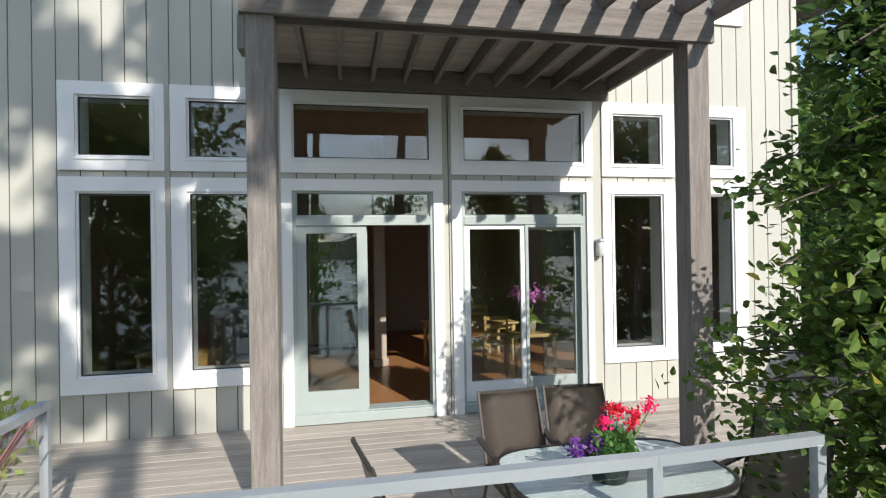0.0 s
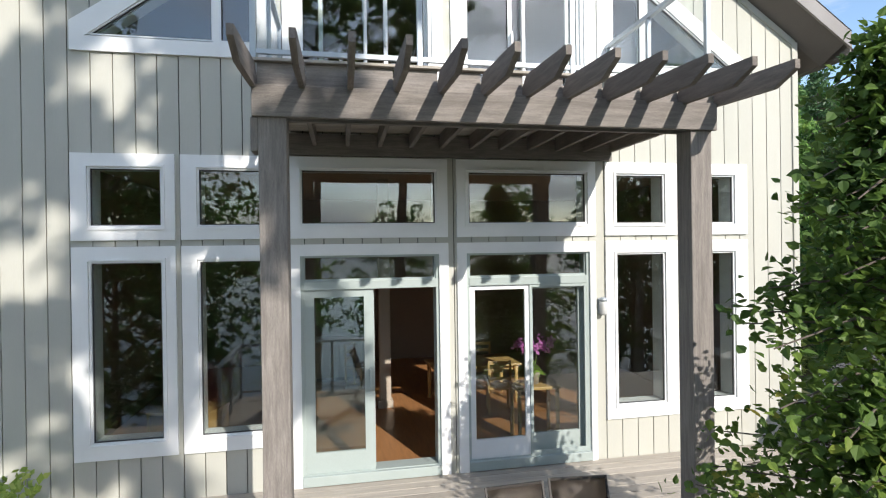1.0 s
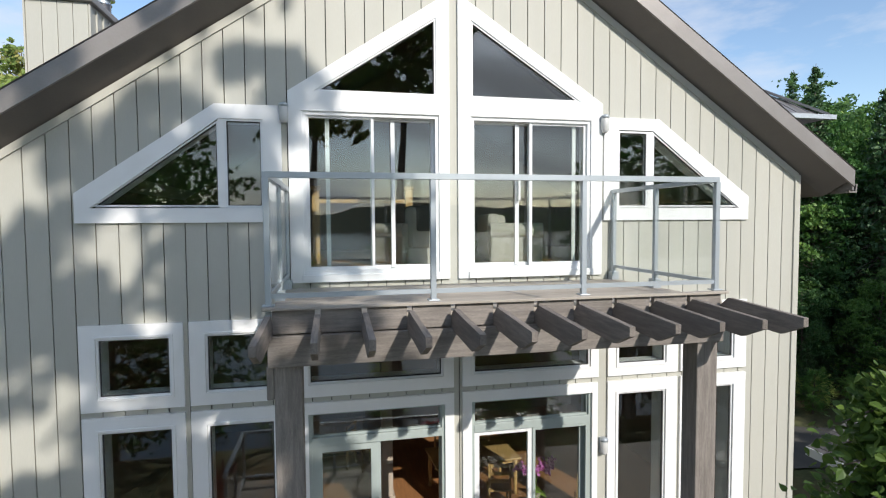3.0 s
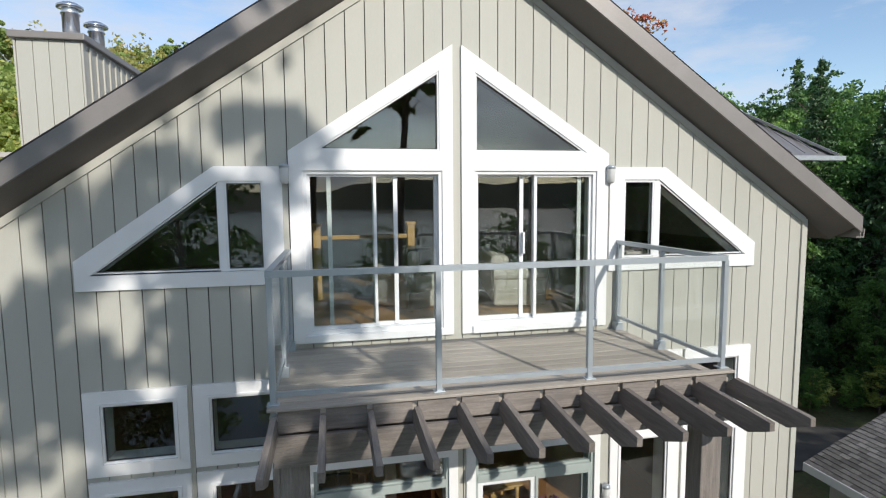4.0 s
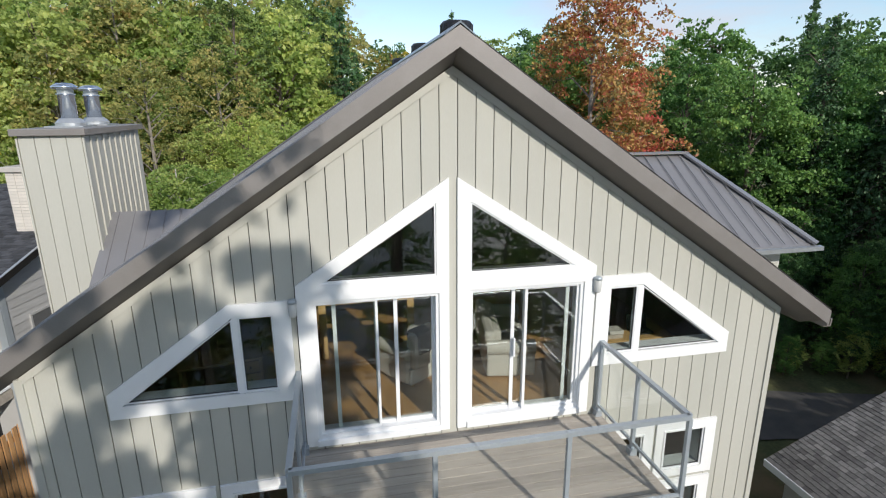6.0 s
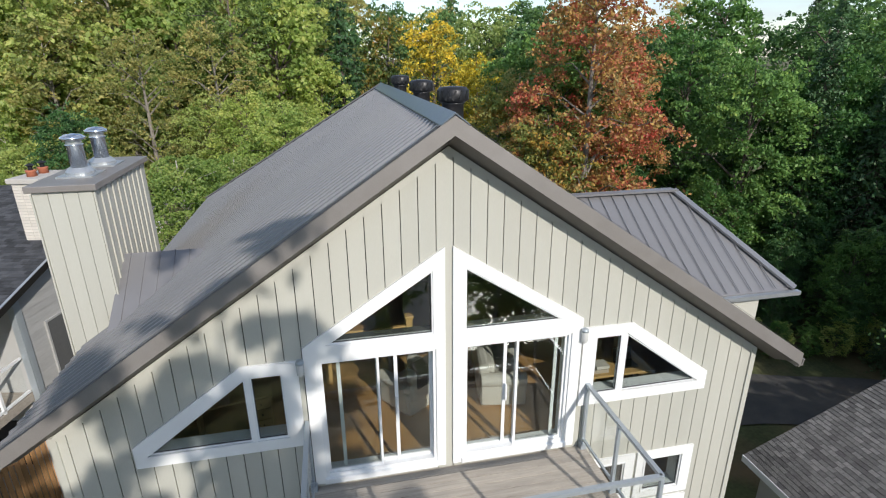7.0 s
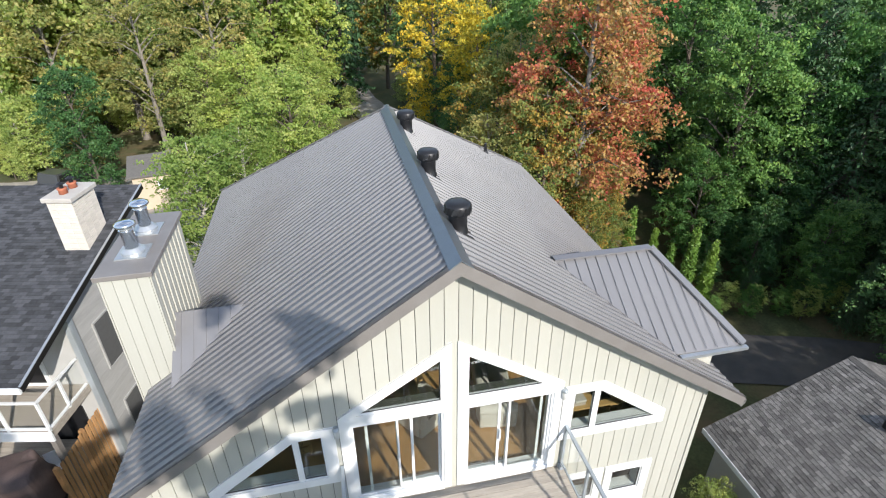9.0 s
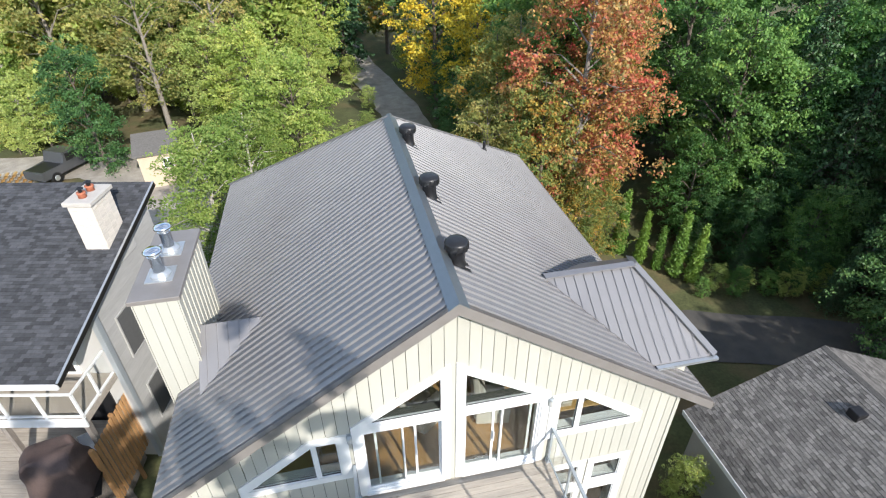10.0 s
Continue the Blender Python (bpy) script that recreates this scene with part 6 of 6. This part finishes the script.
SIDEWALL = material("grey_lap_board", (0.40, 0.395, 0.385), 0.7, vary=0.10, scale=3, bump=0.2, bump_scale=90, stretch=(1, 1, 6), per_object=0.06, stain=(0.30, 0.30, 0.29), stain_amount=0.4)
for j in range(41):
    z = -2.6 + j * 0.2
    y0 = max(2.2, (z + 0.4 - NZ0) * NL / (NZ1 - NZ0))
    if y0 < NL - 0.6:
        bm = B()
        v = [bm.verts.new(q) for y in (y0, NL - 0.31) for q in ((-0.30, y, z), (-0.270, y, z), (-0.288, y, z + 0.198), (-0.30, y, z + 0.198))]
        bm.faces.new(v[:4]), bm.faces.new(v[4:][::-1])
        for i in range(4):
            bm.faces.new((v[i], v[(i + 1) % 4], v[4 + (i + 1) % 4], v[4 + i]))
        part("lap_board", bm, SIDEWALL, neighbour)
for x0, x1, y0, y1 in ((-0.40, -0.245, 2.15, 2.19), (-0.268, -0.24, 2.191, 2.33)):
    part("corner_board", box(B(), x0, x1, y0, y1, -2.6, NZ0 + 0.45), RAILMETAL, neighbour)
for y, z0, z1 in ((3.3, 1.9, 3.5), (3.3, -0.9, 0.7)):
    w = part("window", ring(B(), rect(-0.42, 0.42, z0, z1), rect(-0.37, 0.37, z0 + 0.05, z1 - 0.05), -0.03, 0.03), SIDEWALL, neighbour)
    w.matrix_basis = pose(-0.265, y, 0, 0, 0, 90)
    g = part("pane", prism(B(), rect(-0.38, 0.38, z0 + 0.04, z1 - 0.04), -0.008, 0.008), SCREEN, w, "grey screened pane")
for x0 in (-2.3, -4.6):
    dr = part("patio_door", ring(B(), rect(x0 - 0.9, x0 + 0.9, 2.0, 3.9), rect(x0 - 0.8, x0 + 0.8, 2.08, 3.8), 2.15, 2.24), VINYL, neighbour)
    part("pane", prism(B(), rect(x0 - 0.81, x0 + 0.81, 2.07, 3.81), 2.18, 2.195), BLACKMETAL, dr)
    part("stile", box(B(), x0 - 0.05, x0 + 0.05, 2.145, 2.20, 2.05, 3.82), VINYL, dr)
for x0 in (-1.6, -4.2):
    part("window", box(B(), x0 - 0.7, x0 + 0.7, 2.16, 2.22, -0.6, 1.2), BLACKMETAL, neighbour, "dark lower window")
stack = thing("brick_chimney", "cream painted brick chimney with terracotta pots", "chimney", (-8.33, 8.78, 0), -NT, size=1.0)
part("mortar_core", box(B(), -0.31, 0.31, -0.49, 0.49, -2.6, 6.62), MORTAR, stack)
bw, bh = 0.225, 0.075
me_x = mesh_of("brick", box(B(), 0, bw - 0.01, -0.01, 0.012, 0, bh - 0.01), CREAMBRICK)
for j in range(22):
    z = 4.97 + j * bh
    for side in range(4):
        half, wide = ((0.31, 0.49), (0.49, 0.31))[side % 2]
        count = 3 if side % 2 == 0 else 4
        for i in range(count):
            ob = new("brick", me_x)
            ob.matrix_basis = pose(0, 0, 0, 0, 0, side * 90) @ pose(-half - 0.005 + i * (2 * half + 0.01) / count, -wide - 0.005, z) @ Matrix.Diagonal(((2 * half + 0.01) / count / bw, 1, 1, 1))
            ob.parent = stack
part("crown", box(B(), -0.39, 0.39, -0.57, 0.57, 6.62, 6.74, 0.015), MORTAR, stack, "pale cement crown")
part("plinth", box(B(), -0.40, 0.40, -0.58, 0.58, 4.6, 5.10, 0.02), STUCCO, stack)
for x in (-0.2, 0.2):
    part("pot", lathe(B(), [(0.11, 6.74), (0.10, 6.84), (0.12, 6.86), (0.12, 6.89), (0.08, 6.89)], 16, (0.0, x, 0)), TERRACOTTA, stack, smooth=True)
    part("cowl", lathe(B(), [(0.05, 6.89), (0.05, 6.98), (0.11, 7.0), (0.0, 7.06)], 12, (0.0, x, 0)), BLACKMETAL, stack)


terrace = thing("neighbour_balcony", "white balcony with glass railing and grey floor", "balcony", (-8.62, 4.35, 0), -NT)
TZ = 2.0
part("floor", box(B(), -5.5, -0.42, 0.55, 2.19, TZ - 0.2, TZ), DECKWOOD, terrace)
part("edge_band", box(B(), -5.5, -0.38, 0.50, 0.55, TZ - 0.26, TZ + 0.02), VINYL, terrace)
for i in range(6):
    x = -0.45 - i * 1.0
    part("rail_post", box(B(), x - 0.03, x + 0.03, 0.56, 0.62, TZ, TZ + 0.95), VINYL, terrace)
    if i < 5:
        g = part("glass_panel", box(B(), x - 0.97, x - 0.03, 0.586, 0.594, TZ + 0.1, TZ + 0.88), RAILGLASS, terrace)
        g.visible_shadow = False
part("rail_post", box(B(), -0.48, -0.42, 1.35, 1.41, TZ, TZ + 0.95), VINYL, terrace)
for z in (TZ + 0.95, TZ + 0.08):
    part("rail", box(B(), -5.5, -0.42, 0.56, 0.62, z - 0.03, z + 0.02), VINYL, terrace)
    part("rail", box(B(), -0.48, -0.42, 0.62, 2.15, z - 0.03, z + 0.02), VINYL, terrace)
for a, b in ((0.64, 1.33), (1.43, 2.1)):
    g = part("glass_panel", box(B(), -0.454, -0.446, a, b, TZ + 0.1, TZ + 0.88), RAILGLASS, terrace)
    g.visible_shadow = False
for x in (-0.5, -2.8, -5.2):
    part("support_post", box(B(), x - 0.07, x + 0.07, 0.56, 0.70, -2.6, TZ - 0.2), WEATHERED_UP, terrace)

fence = thing("fence", "cedar board privacy screen beside the neighbouring terrace", "fence", (-8.80, 5.85, 0), 82)
for x in (-1.2, 0.0, 1.2):
    part("post", box(B(), x - 0.05, x + 0.05, 0.0, 0.09, -2.4, 1.1), FENCEWOOD, fence)
for i in range(15):
    part("fence_board", box(B(), -1.25 + i * 0.168, -1.25 + i * 0.168 + 0.112, -0.028, -0.002, -1.3, 1.08 + 0.02 * math.sin(i * 2.3)), FENCEWOOD, fence)
for z in (-1.0, 0.8):
    part("rail", box(B(), -1.25, 1.25, 0.0, 0.05, z - 0.05, z + 0.05), FENCEWOOD, fence)
patio = thing("patio", "paved yard between the houses", "patio", kind="structure")
# Paving coloured dark in place of the shade between the houses.
part("paving", box(B(), -12.5, -4.7, -4.0, 11.0, -2.6, -2.3), SHADE_PAVING, patio)
low_deck = thing("low_deck", "grey plank deck under the neighbouring balcony", "deck", (-8.62, 4.35, 0), -NT, kind="structure")
part("joists", box(B(), -5.4, -0.75, -1.6, 2.1, -2.6, -0.06), WEATHERED, low_deck)
for i in range(26):
    part("deck_board", box(B(), -5.4, -0.75, -1.6 + i * 0.142, -1.6 + i * 0.142 + 0.134, -0.058, -0.02), DECKWOOD, low_deck)
deck_chair = thing("garden_chair", "white plastic garden chair on the neighbouring deck", "chair", (-9.45, 5.35, -0.02), 25, size=1 / SIZE)
part("seat", box(B(), -0.24, 0.24, -0.24, 0.22, 0.40, 0.44, 0.012), VINYL, deck_chair)
part("backrest", beam_between(B(), (0, 0.2, 0.42), (0, 0.33, 0.90), 0.46, 0.03, (0, 1, 0)), VINYL, deck_chair)
for x in (-0.22, 0.22):
    part("armrest", box(B(), x - 0.03, x + 0.03, -0.22, 0.26, 0.62, 0.65, 0.01), VINYL, deck_chair)
    for y in (-0.22, 0.2):
        part("leg", box(B(), x - 0.02, x + 0.02, y - 0.02, y + 0.02, 0, 0.63 if y < 0 else 0.41), VINYL, deck_chair)
cover = thing("covered_furniture", "garden furniture under a brown cloth cover", "covered furniture", (-9.75, 4.35, -0.02), 14)
bm = box(B(), -0.72, 0.72, -0.62, 0.62, 0.0, 1.75, 0.2)
bmesh.ops.subdivide_edges(bm, edges=bm.edges[:], cuts=3, use_grid_fill=True)
for v in bm.verts:
    v.co += Vector((noise.noise(v.co * 2.3), noise.noise(v.co * 2.3 + Vector((5, 0, 0))), noise.noise(v.co * 2.0 + Vector((0, 5, 0))))) * 0.2
    v.co.x *= 1.12 - 0.22 * v.co.z
    v.co.y *= 1.12 - 0.22 * v.co.z
    v.co.z = max(0.0, v.co.z)
part("cover", bm, GRILLCOVER, cover, smooth=True)
part("cord", box(B(), -0.80, 0.80, -0.68, 0.68, 0.2, 0.22), DARKMETAL, cover)

shed = thing("shed", "small pale tan shed with a white window", "shed", (-11.6, 25.2, land(-11.6, 25.2)), 12)
part("wall", box(B(), -1.0, 1.0, -1.0, 1.0, 0, 2.1), material("pale_tan_board", (0.56, 0.46, 0.34), 0.7, vary=0.06), shed)
part("roof", slab(B(), [(-1.2, -1.2, 2.1), (1.2, -1.2, 2.1), (1.2, 1.2, 2.55), (-1.2, 1.2, 2.55)], 0.1), SHINGLE_GREY, shed)
win = part("window", box(B(), 0.2, 0.75, -1.03, -0.99, 1.1, 1.7), VINYL, shed)
for x in (0.25, 0.49):
    for z in (1.14, 1.42):
        part("pane", box(B(), x, x + 0.2, -1.04, -1.02, z, z + 0.24), BLACKMETAL, win)


def truck(at, turn):
    c = thing("pickup_truck", "grey pickup truck parked in the yard", "truck", at, turn, size=1 / SIZE)
    paint = material("grey_car_paint", (0.10, 0.105, 0.115), 0.3, metal=0.4, vary=0.04, coat=0.6)
    bm = B()
    prism(bm, [(-2.5, 0.45), (2.5, 0.45), (2.55, 0.95), (1.0, 1.05), (0.55, 1.7), (-0.6, 1.75), (-0.75, 1.05), (-2.5, 1.05)], -0.85, 0.85)
    bmesh.ops.bevel(bm, geom=bm.edges[:], offset=0.05, segments=2, affect="EDGES")
    body = part("body", bm, paint, c)
    for s in (-1, 1):
        part("side_window", prism(B(), [(-0.5, 1.12), (0.75, 1.12), (0.48, 1.6), (-0.45, 1.65)], s * 0.845, s * 0.858), BLACKMETAL, c)
    part("windscreen", slab(B(), [(1.0, -0.7, 1.08), (1.0, 0.7, 1.08), (0.62, 0.65, 1.62), (0.62, -0.65, 1.62)], 0.03), BLACKMETAL, c)
    part("bed", box(B(), -2.35, -0.85, -0.7, 0.7, 1.0, 1.06), BLACKMETAL, c)
    for x in (-1.6, 1.55):
        for s in (-1, 1):
            w = bmesh.new()
            bmesh.ops.create_cone(w, cap_ends=True, segments=20, radius1=0.38, radius2=0.38, depth=0.24, matrix=pose(x, s * 0.78, 0.38, 90))
            wheel = part("wheel", w, BLACKMETAL, c)
            h = bmesh.new()
            bmesh.ops.create_cone(h, cap_ends=True, segments=14, radius1=0.2, radius2=0.18, depth=0.03, matrix=pose(x, s * 0.91, 0.38, 90))
            part("rim", h, GALV, wheel)
    return c


truck((-17.6, 27.5, land(-17.6, 27.5) + 0.05), 62)
wood_pile = thing("wood_pile", "stack of split firewood by the truck", "firewood", (-20.2, 26.2, land(-20.2, 26.2)), 10)
rng2 = np.random.default_rng(9)
for j in range(5):
    for i in range(12):
        bm = B()
        limb(bm, [(-1.2 + i * 0.2, -0.25, 0.1 + j * 0.17), (-1.2 + i * 0.2, 0.25, 0.1 + j * 0.17)], 0.09, 0.085, 6)
        part("log", bm, PALEBARK if (i + j) % 2 else PINE, wood_pile)


# ---- plan units to metres ----
for ob in list(scene.objects):
    if ob.parent is None and ob.type in {"MESH", "EMPTY"}:
        ob.matrix_basis = Matrix.Scale(SIZE, 4) @ ob.matrix_basis
